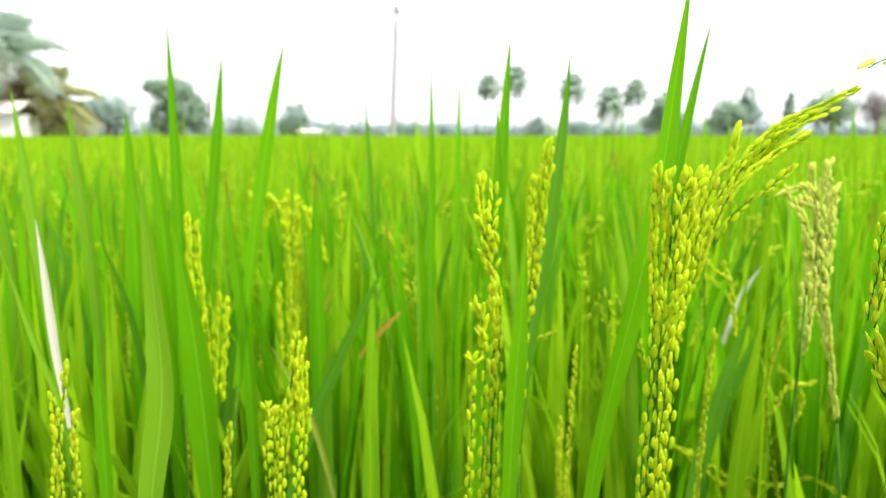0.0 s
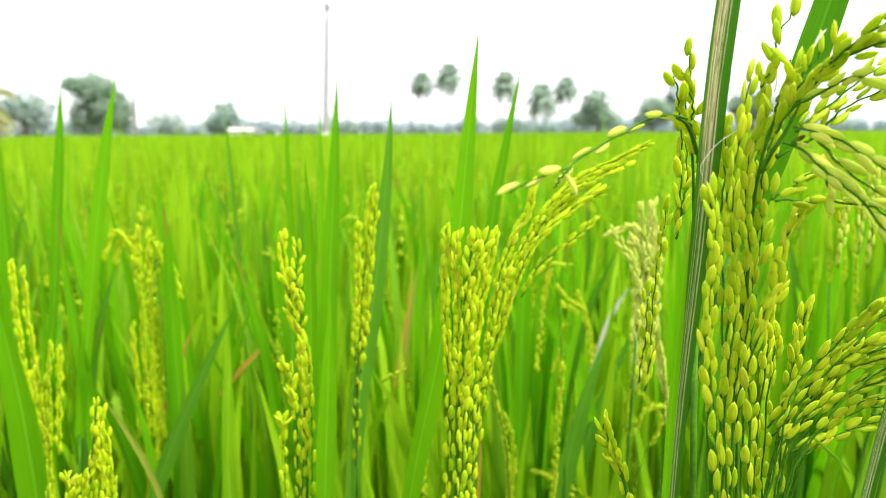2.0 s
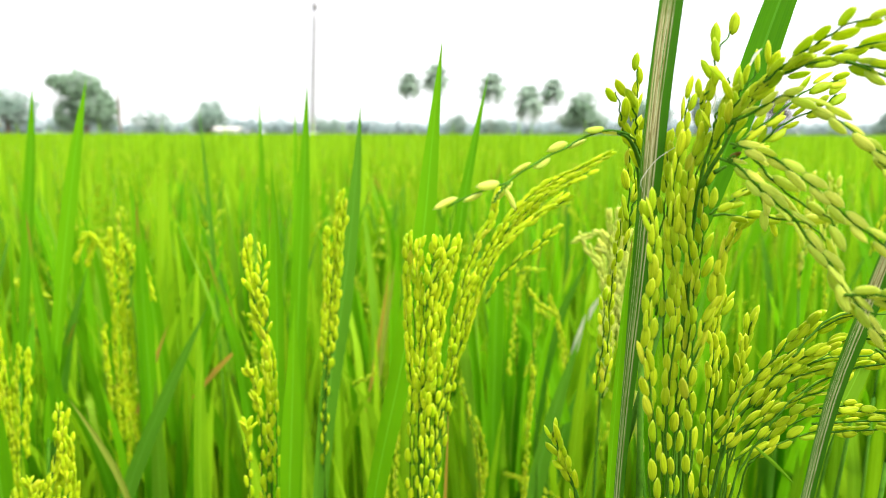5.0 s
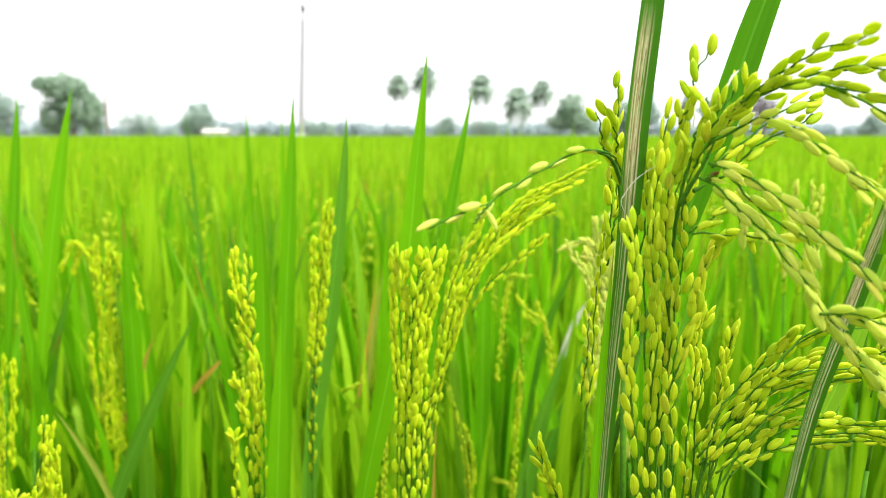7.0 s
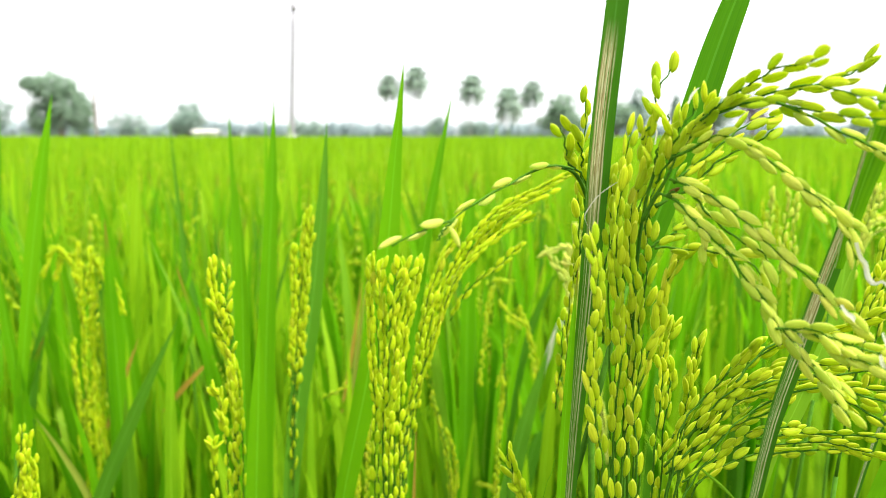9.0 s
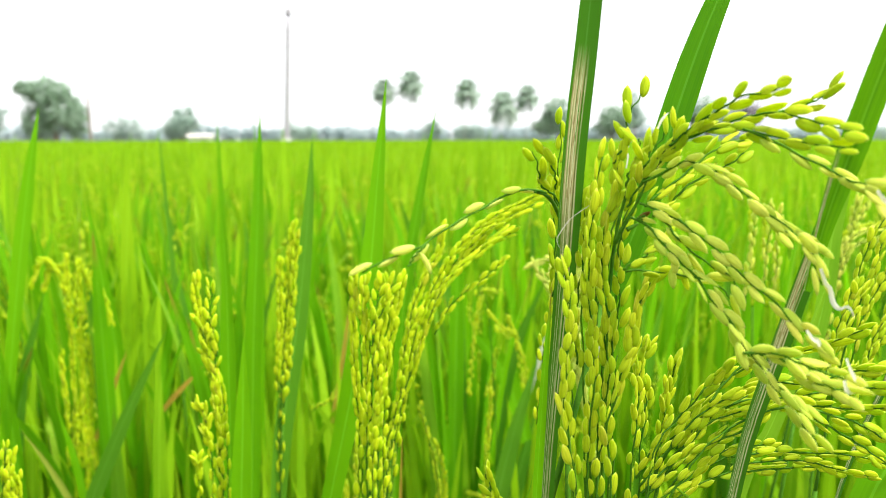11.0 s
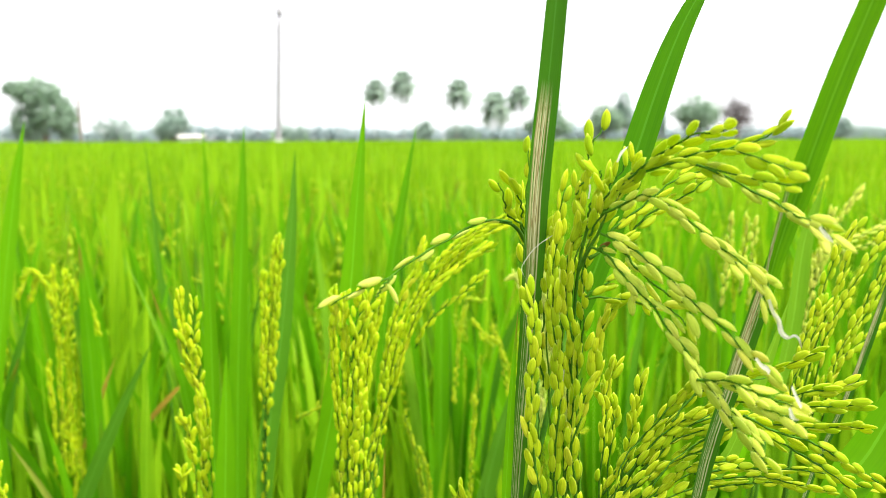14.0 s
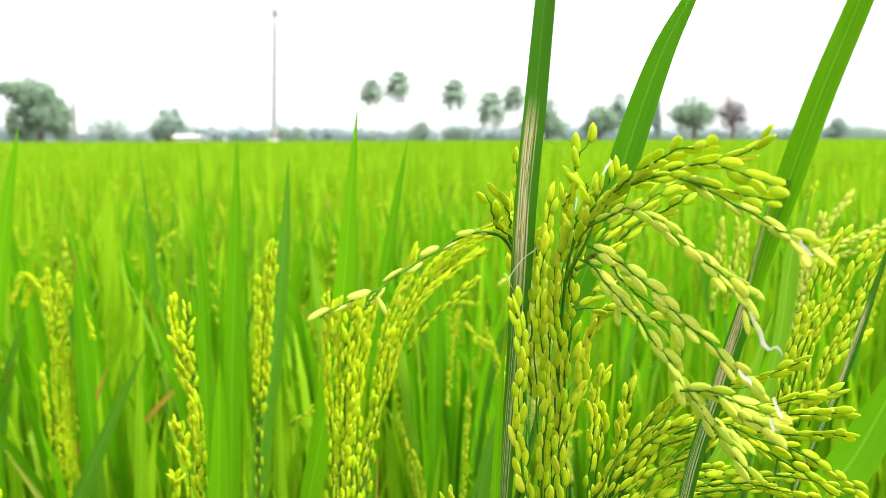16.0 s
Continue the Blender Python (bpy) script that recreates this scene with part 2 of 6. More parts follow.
def tube(verts, faces, uvs, line, r0, r1, sides=6):
    """Adds a tapering round stalk along line."""
    first = len(verts)
    n = len(line)
    for i, p in enumerate(line):
        t = (line[min(i + 1, n - 1)] - line[max(i - 1, 0)]).normalized()
        a = t.cross(Vector((0.3, 1, 0.1))).normalized()
        b = t.cross(a)
        r = r0 + (r1 - r0) * i / (n - 1)
        for k in range(sides):
            w = 2 * math.pi * k / sides
            verts.append(p + a * (r * math.cos(w)) + b * (r * math.sin(w)))
            uvs.append((k / sides, i / (n - 1)))
    for i in range(n - 1):
        for k in range(sides):
            q = first + i * sides
            faces.append((q + k, q + (k + 1) % sides, q + sides + (k + 1) % sides, q + sides + k))
    faces.append(tuple(range(first + sides - 1, first - 1, -1)))
    faces.append(tuple(range(first + (n - 1) * sides, first + n * sides)))


def blade_mesh(pts, width, mat, turn=0.0, n=22, across=7, fold=0.22, taper=1.0, face=(0, -1, 0.15), origin=(0, 0, 0), wave=0.04, foot=0.62):
    """A rice leaf blade along pts: shallow V section, long even middle, fine point. taper below 1 leaves the far end broad."""
    line = spline(pts, n)
    org = Vector(origin)
    verts, faces, uvs = [], [], []
    ph = rng.uniform(0, 6)
    for i, p in enumerate(line):
        s = i / (n - 1)
        t = (line[min(i + 1, n - 1)] - line[max(i - 1, 0)]).normalized()
        f = Matrix.Rotation(radians(turn) + 0.12 * math.sin(ph + 4 * s), 3, t) @ Vector(face)
        side = t.cross(f).normalized()
        nor = side.cross(t).normalized()
        body = min(1.0, foot + (1 - foot) * 2.4 * s)
        end = 1.0 if s < 0.45 else 1 - ((s - 0.45) / 0.55) ** 1.7 * taper
        w = width / 2 * body * max(end, 0.012)
        for k in range(across):
            x = 2 * k / (across - 1) - 1
            ripple = wave * w * math.sin(ph + 17 * s + 3 * x) * abs(x)
            verts.append(p - org + side * (x * w) - nor * (fold * w * (abs(x) ** 1.4 - 0.5)) * -1 + nor * ripple)
            uvs.append((k / (across - 1), s))
    for i in range(n - 1):
        for k in range(across - 1):
            q = i * across + k
            faces.append((q, q + 1, q + across + 1, q + across))
    return mesh_from("leaf", verts, faces, uvs, mat)


def grain_mesh(length, wide, thick, bend):
    """One unhusked grain along +z from its foot: flattened keeled almond with a short beak."""
    rings, sides = 7, 10
    verts, faces, uvs = [(0, 0, 0)], [], [(0.5, 0)]
    for i in range(1, rings):
        s = i / rings
        r = math.sin(math.pi * s ** 1.02) ** 0.47
        for k in range(sides):
            a = 2 * math.pi * k / sides
            keel = (1.0 + 0.12 * abs(math.cos(a)) ** 6) * (0.92 if k in (2, 7) else 1.0)
            verts.append((math.cos(a) * r * wide / 2 * keel + bend * math.sin(math.pi * s), math.sin(a) * r * thick / 2, s * length))
            uvs.append((k / sides, s))
    verts.append((bend * -0.3, 0, length * 1.04))
    uvs.append((0.5, 1))
    for k in range(sides):
        faces.append((0, 1 + (k + 1) % sides, 1 + k))
    for i in range(rings - 2):
        q = 1 + i * sides
        for k in range(sides):
            faces.append((q + k, q + (k + 1) % sides, q + sides + (k + 1) % sides, q + sides + k))
    q = 1 + (rings - 2) * sides
    for k in range(sides):
        faces.append((q + k, q + (k + 1) % sides, len(verts) - 1))
    return verts, faces, uvs


GRAIN_SHAPES = [(0.0081, 0.0031, 0.0016, 0.0002), (0.0086, 0.0030, 0.0015, -0.0003), (0.0077, 0.0032, 0.0017, 0.0002), (0.0080, 0.0023, 0.0013, 0.0004)]
GRAIN_MESHES = {m.name: [mesh_from("grain", *grain_mesh(*g), mat=m) for g in GRAIN_SHAPES] for m in (GRAIN, GRAIN_PALE, GRAIN_LIGHT, GRAIN_GOLD, STAINED)}


def plant(x, y, label):
    """An empty at the foot of a rice plant."""
    ob = new("rice_plant", None)
    ob.location = (x, y, 0)
    ob.empty_display_size = 0.02
    return tagged(ob, label, "rice plant", "rice plants")


def stalk_to(parent, top, lean):
    """A hollow stem from the plant's foot up to top, arriving along lean."""
    foot = parent.location + Vector((rng.uniform(-0.02, 0.02), rng.uniform(-0.015, 0.015), -0.01))
    top = Vector(top)
    low = top - Vector(lean).normalized() * 0.22
    line = [p - parent.location for p in spline([foot, foot.lerp(low, 0.5) + Vector((0, 0, 0.05)), low, top], 12)]
    v, f, u = [], [], []
    tube(v, f, u, line, 0.0024, 0.0012, 7)
    part("stem", mesh_from("stem", v, f, u, STALK), parent)


def leaf(parent, width, pts, mat, turn=0.0, taper=1.0, stem=True, fold=0.22, foot=0.62, name="leaf", label=""):
    me = blade_mesh(pts, width, mat, turn, taper=taper, fold=fold, foot=foot, origin=parent.location)
    part(name, me, parent, label)
    if not stem:
        return
    a, b = Vector(pts[0]), Vector(pts[1])
    stalk_to(parent, a + (b - a) * 0.02, (b - a).normalized() + Vector((0, 0, 1.2)))


def panicle(parent, rachis, mat, size=1.0, stem=True, slim=1.0):
    """The main axis of a panicle; branch() hangs grain on it."""
    org = parent.location
    v, f, u = [], [], []
    tube(v, f, u, [p - org for p in spline(rachis, 14)], 0.0009, 0.0004)
    ob = part("panicle", mesh_from("panicle", v, f, u, STALK), parent)
    a, b = Vector(rachis[0]), Vector(rachis[1])
    if stem:
        stalk_to(parent, a, (b - a).normalized() + Vector((0, 0, 0.8)))
    ob["husk"] = mat.name
    ob["size"] = size
    ob["slim"] = slim
    return ob


def branch(pan, pts, gap=1.0, sway=0.0015):
    """One thin zigzag branch of a panicle; its grains lie close along it in two ranks, overlapping like scales."""
    org = pan.parent.location
    size, slim = pan["size"], pan["slim"]
    d1, d2 = rng.uniform(-sway, sway), rng.uniform(-sway, sway)
    line = spline(pts, 30)
    p1, p2, wob = rng.uniform(0, 6.28), rng.uniform(0, 6.28), rng.uniform(0.0003, 0.0009)
    line = [p - org + Vector((0.0004 * math.sin(i * 1.3) + wob * math.sin(p1 + i * 0.33), d1 + (d2 - d1) * i / 29, wob * math.sin(p2 + i * 0.27))) for i, p in enumerate(line)]
    v, f, u = [], [], []
    tube(v, f, u, line, 0.00048, 0.00026, 5)
    part("branch", mesh_from("branch", v, f, u, STALK), pan)
    total = sum((line[i + 1] - line[i]).length for i in range(29))
    count = max(1, int(total / (0.0037 * size * gap)))
    meshes = GRAIN_MESHES[pan["husk"]]
    face = rng.uniform(-0.4, 0.4)
    for g in range(count):
        s = min(0.99, (g + 0.5) / count) * 29
        k = min(int(s), 28)
        p = line[k].lerp(line[k + 1], s - k)
        t = (line[k + 1] - line[k]).normalized()
        a = t.cross(Vector((0.2, 1, 0.05))).normalized()
        b = t.cross(a)
        w = g * math.pi + face + rng.uniform(-0.4, 0.4)
        out = a * math.cos(w) + b * math.sin(w)
        tilt = rng.uniform(0.0, 0.13) if g < count - 1 else 0.0
        z = (t * math.cos(tilt) + out * math.sin(tilt)).normalized()
        y = (Matrix.Rotation(rng.uniform(-0.85, 0.85), 3, z) @ z.cross(out)).normalized()
        x = y.cross(z).normalized()
        rot = Matrix((x, y, z)).transposed().to_4x4()
        sc = size * rng.uniform(0.80, 1.10)
        me = meshes[3] if rng.random() < 0.12 else meshes[rng.randrange(3)]
        part("grain", me, pan, at=Matrix.Translation(p + out * 0.0010) @ rot @ Matrix.Diagonal((sc * slim, sc * slim, sc, 1)))


# ---------------------------------------------------------------- ground
def ground():
    """One sheet to the horizon, wavy near the plants."""
    ticks = [-1500, -400, -120, -60, -30, -15, -8, -5] + [x * 0.5 for x in range(-8, 9)] + [5, 8, 15, 30, 60, 120, 400, 1500]
    verts = [(x, y, 0.02 * noise.noise(Vector((x * 1.3, y * 1.3, 0))) - 0.01 if abs(x) + abs(y) < 60 else -0.01) for y in ticks for x in ticks]
    n = len(ticks)
    faces = [(j * n + i, j * n + i + 1, j * n + n + i + 1, j * n + n + i) for j in range(n - 1) for i in range(n - 1)]
    tagged(new("ground", mesh_from("ground", verts, faces, None, MUD)), "dark wet paddy mud under the rice", "ground", kind="structure")


ground()

# ---------------------------------------------------------------- the near rice plants
main_plant = plant(0.246, 0.230, "near rice plant with heavy drooping panicle and streaked dry leaf")
leaf(main_plant, 0.0086, [(0.217, 0.242, 0.850), (0.220, 0.241, 0.940), (0.224, 0.240, 1.004), (0.226, 0.238, 1.057), (0.229, 0.237, 1.093), (0.231, 0.235, 1.125), (0.233, 0.234, 1.154)], DRY_LEAF, 8, taper=0.25, foot=0.5)
leaf(main_plant, 0.0042, [(0.2115, 0.236, 0.828), (0.2140, 0.236, 0.918), (0.2160, 0.236, 0.970), (0.2185, 0.236, 1.012)], LEAF_RED, 15)
pan = panicle(main_plant, [(0.2444, 0.2380, 0.8746), (0.2405, 0.2380, 0.9359), (0.2401, 0.2380, 0.9683), (0.2399, 0.2370, 0.9998), (0.2406, 0.2350, 1.0260), (0.2429, 0.2300, 1.0454), (0.2492, 0.2220, 1.0581), (0.2554, 0.2170, 1.0637)], GRAIN, 1.0, slim=0.95)
branch(pan, [(0.2263, 0.2240, 0.8948), (0.2248, 0.2240, 0.9225), (0.2234, 0.2240, 0.9472), (0.2217, 0.2240, 0.9604), (0.2204, 0.2240, 0.9712), (0.2200, 0.2240, 0.9818), (0.2202, 0.2240, 0.9923), (0.2206, 0.2240, 1.0026), (0.2200, 0.2240, 1.0118), (0.2190, 0.2240, 1.0199)])
branch(pan, [(0.2355, 0.2310, 0.8884), (0.2343, 0.2310, 0.9171), (0.2322, 0.2310, 0.9449), (0.2324, 0.2310, 0.9562), (0.2332, 0.2310, 0.9672), (0.2331, 0.2310, 0.9782), (0.2322, 0.2310, 0.9891), (0.2309, 0.2310, 0.9978), (0.2301, 0.2310, 1.0063), (0.2294, 0.2310, 1.0158), (0.2298, 0.2310, 1.0262), (0.2306, 0.2310, 1.0354), (0.2320, 0.2310, 1.0455), (0.2334, 0.2310, 1.0565)])
branch(pan, [(0.2390, 0.2330, 0.8865), (0.2373, 0.2330, 0.9155), (0.2367, 0.2330, 0.9435), (0.2377, 0.2330, 0.9559), (0.2385, 0.2330, 0.9682), (0.2386, 0.2330, 0.9793), (0.2388, 0.2330, 0.9902), (0.2389, 0.2330, 1.0000), (0.2376, 0.2330, 1.0097), (0.2358, 0.2330, 1.0193), (0.2359, 0.2330, 1.0287), (0.2376, 0.2330, 1.0369), (0.2393, 0.2330, 1.0451), (0.2397, 0.2330, 1.0553)])
branch(pan, [(0.2412, 0.2280, 0.8899), (0.2399, 0.2280, 0.9183), (0.2389, 0.2280, 0.9458), (0.2378, 0.2280, 0.9627), (0.2405, 0.2280, 0.9734), (0.2422, 0.2280, 0.9820), (0.2447, 0.2280, 0.9872), (0.2440, 0.2280, 0.9948), (0.2463, 0.2280, 1.0038), (0.2493, 0.2280, 1.0104), (0.2530, 0.2280, 1.0149)])
branch(pan, [(0.2423, 0.2360, 0.9824), (0.2424, 0.2360, 0.9934), (0.2432, 0.2360, 1.0043), (0.2437, 0.2360, 1.0151), (0.2438, 0.2360, 1.0257), (0.2442, 0.2360, 1.0352), (0.2463, 0.2360, 1.0456)])
branch(pan, [(0.2291, 0.2390, 0.9821), (0.2288, 0.2390, 0.9932), (0.2301, 0.2390, 1.0063), (0.2306, 0.2390, 1.0192), (0.2310, 0.2390, 1.0298), (0.2323, 0.2390, 1.0393)])
branch(pan, [(0.2389, 0.2326, 1.0529), (0.2409, 0.2326, 1.0593), (0.2428, 0.2326, 1.0649), (0.2449, 0.2326, 1.0709), (0.2477, 0.2326, 1.0777)], 1.25)
branch(pan, [(0.2409, 0.2280, 1.0437), (0.2432, 0.2280, 1.0507), (0.2455, 0.2280, 1.0576), (0.2466, 0.2280, 1.0616)])
branch(pan, [(0.2430, 0.2260, 1.0459), (0.2465, 0.2260, 1.0528), (0.2492, 0.2260, 1.0587), (0.2528, 0.2260, 1.0648)])
branch(pan, [(0.2442, 0.2260, 1.0459), (0.2478, 0.2230, 1.0525), (0.2508, 0.2200, 1.0592), (0.2544, 0.2170, 1.0673)])
branch(pan, [(0.2426, 0.2300, 1.0393), (0.2450, 0.2260, 1.0479), (0.2504, 0.2220, 1.0551), (0.2555, 0.2180, 1.0612), (0.2596, 0.2140, 1.0646)])
branch(pan, [(0.2505, 0.2180, 1.0593), (0.2535, 0.2130, 1.0643), (0.2584, 0.2080, 1.0694), (0.2608, 0.2015, 1.0726), (0.2620, 0.1950, 1.0747), (0.2628, 0.1865, 1.0741), (0.2637, 0.1780, 1.0756)], 1.15)
branch(pan, [(0.2540, 0.2150, 1.0639), (0.2616, 0.2100, 1.0667), (0.2688, 0.2050, 1.0689), (0.2724, 0.1975, 1.0692), (0.2775, 0.1900, 1.0674), (0.2806, 0.1830, 1.0660), (0.2811, 0.1760, 1.0648)], 1.15)
branch(pan, [(0.2545, 0.2150, 1.0627), (0.2617, 0.2100, 1.0648), (0.2681, 0.2050, 1.0643), (0.2727, 0.1975, 1.0631), (0.2779, 0.1900, 1.0616), (0.2817, 0.1840, 1.0602), (0.2833, 0.1780, 1.0591)], 1.2)
branch(pan, [(0.2698, 0.2050, 1.0683), (0.2790, 0.2037, 1.0698), (0.2851, 0.2025, 1.0718), (0.2902, 0.2013, 1.0744), (0.2948, 0.2000, 1.0773)], 1.0)
branch(pan, [(0.2474, 0.2260, 1.0398), (0.2535, 0.2268, 1.0446), (0.2609, 0.2276, 1.0498), (0.2692, 0.2284, 1.0559), (0.2771, 0.2292, 1.0602), (0.2836, 0.2300, 1.0622)])
branch(pan, [(0.2501, 0.2260, 1.0367), (0.2564, 0.2272, 1.0400), (0.2628, 0.2284, 1.0442), (0.2702, 0.2296, 1.0488), (0.2794, 0.2308, 1.0537), (0.2870, 0.2320, 1.0579)])
branch(pan, [(0.2394, 0.2360, 0.8843), (0.2376, 0.2360, 0.9231), (0.2362, 0.2360, 0.9603), (0.2366, 0.2360, 0.9959), (0.2384, 0.2360, 1.0259), (0.2431, 0.2360, 1.0426)], 60.0)
branch(pan, [(0.2419, 0.2365, 0.8836), (0.2395, 0.2365, 0.9274), (0.2382, 0.2365, 0.9690), (0.2385, 0.2365, 1.0044), (0.2410, 0.2365, 1.0321), (0.2471, 0.2365, 1.0466)], 60.0)
branch(pan, [(0.2441, 0.2380, 0.8822), (0.2421, 0.2380, 0.9357), (0.2428, 0.2380, 0.9681), (0.2432, 0.2380, 0.9994), (0.2440, 0.2380, 1.0253), (0.2499, 0.2380, 1.0464)], 60.0)
branch(pan, [(0.2341, 0.2345, 0.8861), (0.2320, 0.2345, 0.9293), (0.2304, 0.2345, 0.9659), (0.2295, 0.2345, 0.9968), (0.2302, 0.2345, 1.0223), (0.2331, 0.2345, 1.0409)], 60.0)
branch(pan, [(0.2386, 0.2385, 0.8825), (0.2368, 0.2385, 0.9360), (0.2345, 0.2385, 0.9730), (0.2363, 0.2385, 1.0039), (0.2385, 0.2385, 1.0297)], 60.0)
branch(pan, [(0.2310, 0.2355, 0.8858), (0.2289, 0.2355, 0.9267), (0.2272, 0.2355, 0.9568), (0.2271, 0.2355, 0.9791)], 60.0)
branch(pan, [(0.2475, 0.2360, 0.8881), (0.2449, 0.2360, 0.9271), (0.2430, 0.2360, 0.9598), (0.2445, 0.2360, 0.9844)], 60.0)
branch(pan, [(0.2404, 0.2250, 1.0182), (0.2455, 0.2250, 1.0217), (0.2501, 0.2250, 1.0248), (0.2560, 0.2250, 1.0275)])
branch(pan, [(0.2397, 0.2250, 1.0178), (0.2478, 0.2250, 1.0183), (0.2553, 0.2250, 1.0176), (0.2618, 0.2250, 1.0167)])
pan = panicle(main_plant, [(0.241, 0.226, 1.032), (0.243, 0.226, 1.033), (0.245, 0.226, 1.034)], STAINED, 0.55, stem=False)
branch(pan, [(0.2418, 0.2190, 1.0359), (0.2424, 0.2190, 1.0366), (0.2428, 0.2190, 1.0372)], 3.0)
pan = panicle(main_plant, [(0.2395, 0.2320, 1.0267), (0.2415, 0.2293, 1.0333), (0.2445, 0.2267, 1.0408), (0.2463, 0.2240, 1.0481)], GRAIN_LIGHT, 1.0, slim=0.84, stem=False)
branch(pan, [(0.2660, 0.2030, 1.0645), (0.2741, 0.1996, 1.0613), (0.2821, 0.1961, 1.0570), (0.2871, 0.1907, 1.0537), (0.2880, 0.1843, 1.0509), (0.2893, 0.1789, 1.0495), (0.2917, 0.1754, 1.0471), (0.2927, 0.1720, 1.0442)], 0.85)
branch(pan, [(0.2444, 0.2220, 1.0483), (0.2482, 0.2144, 1.0518), (0.2507, 0.2069, 1.0550), (0.2551, 0.2017, 1.0531), (0.2598, 0.1972, 1.0499), (0.2646, 0.1932, 1.0451), (0.2696, 0.1897, 1.0400), (0.2747, 0.1866, 1.0353), (0.2792, 0.1848, 1.0284), (0.2826, 0.1830, 1.0198)], 0.95)
branch(pan, [(0.2694, 0.1980, 1.0416), (0.2747, 0.1947, 1.0369), (0.2808, 0.1913, 1.0324), (0.2860, 0.1880, 1.0265)], 0.9)
branch(pan, [(0.2428, 0.2210, 1.0418), (0.2469, 0.2139, 1.0397), (0.2505, 0.2068, 1.0366), (0.2552, 0.2017, 1.0312), (0.2595, 0.1972, 1.0260), (0.2640, 0.1930, 1.0202), (0.2697, 0.1890, 1.0160), (0.2748, 0.1854, 1.0104), (0.2794, 0.1832, 1.0063), (0.2832, 0.1810, 1.0017)], 0.95)
branch(pan, [(0.2452, 0.2180, 1.0387), (0.2500, 0.2144, 1.0337), (0.2547, 0.2108, 1.0288), (0.2603, 0.2072, 1.0231), (0.2647, 0.2036, 1.0199), (0.2671, 0.2000, 1.0160)], 1.15)
branch(pan, [(0.2401, 0.2220, 1.0362), (0.2454, 0.2165, 1.0334), (0.2473, 0.2111, 1.0292), (0.2498, 0.2064, 1.0257), (0.2528, 0.2018, 1.0209), (0.2561, 0.1978, 1.0142), (0.2605, 0.1942, 1.0072), (0.2635, 0.1907, 1.0007), (0.2677, 0.1875, 0.9940), (0.2722, 0.1845, 0.9878), (0.2771, 0.1823, 0.9809), (0.2820, 0.1800, 0.9744)], 0.95)
branch(pan, [(0.2597, 0.1960, 1.0099), (0.2652, 0.1940, 1.0021), (0.2703, 0.1920, 0.9941), (0.2746, 0.1900, 0.9888), (0.2791, 0.1880, 0.9844), (0.2826, 0.1860, 0.9813)], 0.9)
branch(pan, [(0.2497, 0.2180, 1.0281), (0.2527, 0.2147, 1.0207), (0.2575, 0.2115, 1.0183), (0.2622, 0.2082, 1.0160), (0.2690, 0.2050, 1.0120)], 1.1)
branch(pan, [(0.2626, 0.1900, 0.9998), (0.2687, 0.1855, 0.9997), (0.2748, 0.1810, 0.9979), (0.2815, 0.1765, 0.9962), (0.2846, 0.1720, 0.9947)], 0.8)
branch(pan, [(0.2656, 0.1900, 0.9983), (0.2721, 0.1845, 0.9980), (0.2766, 0.1790, 0.9943), (0.2798, 0.1735, 0.9927), (0.2812, 0.1680, 0.9925)], 0.8)
leaf(main_plant, 0.0014, [(0.2800, 0.1810, 1.0255), (0.2819, 0.1810, 1.0212), (0.2836, 0.1810, 1.0193), (0.2848, 0.1810, 1.0155), (0.2871, 0.1810, 1.0134), (0.2894, 0.1810, 1.0140), (0.2912, 0.1810, 1.0125), (0.2922, 0.1810, 1.0099)], FLORET, 30, stem=False, name='withered_tip', label='shrivelled white floret end')
leaf(main_plant, 0.0015, [(0.2770, 0.1810, 1.0075), (0.2793, 0.1810, 1.0048), (0.2809, 0.1810, 1.0040), (0.2828, 0.1810, 1.0014), (0.2848, 0.1810, 1.0000)], FLORET, 0, stem=False, name='withered_tip', label='shrivelled white floret end')
leaf(main_plant, 0.0013, [(0.2798, 0.1680, 0.9966), (0.2811, 0.1680, 0.9936), (0.2843, 0.1680, 0.9928)], FLORET, 0, stem=False, name='withered_tip', label='shrivelled white floret end')
leaf(main_plant, 0.0012, [(0.2815, 0.1700, 1.0022), (0.2833, 0.1700, 0.9986), (0.2852, 0.1700, 0.9955), (0.2863, 0.1700, 0.9936)], FLORET, 0, stem=False, name='withered_tip', label='shrivelled white floret end')
leaf(main_plant, 0.0012, [(0.2874, 0.1710, 1.0483), (0.2900, 0.1710, 1.0456), (0.2924, 0.1710, 1.0435)], FLORET, 20, stem=False, name='withered_tip', label='shrivelled white floret end')
leaf(main_plant, 0.001, [(0.2485, 0.2220, 1.0654), (0.2500, 0.2220, 1.0685), (0.2524, 0.2220, 1.0708)], FLORET, 0, stem=False, name='withered_tip', label='shrivelled white floret end')
leaf(main_plant, 0.0008, [(0.2426, 0.2320, 1.0523), (0.2431, 0.2320, 1.0563), (0.2424, 0.2320, 1.0583), (0.2436, 0.2320, 1.0601)], FLORET, 0, stem=False, name='withered_tip', label='shrivelled white floret end')
leaf(main_plant, 0.001, [(0.2329, 0.2335, 0.9882), (0.2342, 0.2335, 0.9860), (0.2352, 0.2335, 0.9833)], FLORET, 0, stem=False, name='withered_tip', label='shrivelled white floret end')
leaf(main_plant, 0.0008, [(0.2357, 0.2335, 0.9898), (0.2351, 0.2335, 0.9864), (0.2354, 0.2335, 0.9833)], FLORET, 20, stem=False, name='withered_tip', label='shrivelled white floret end')
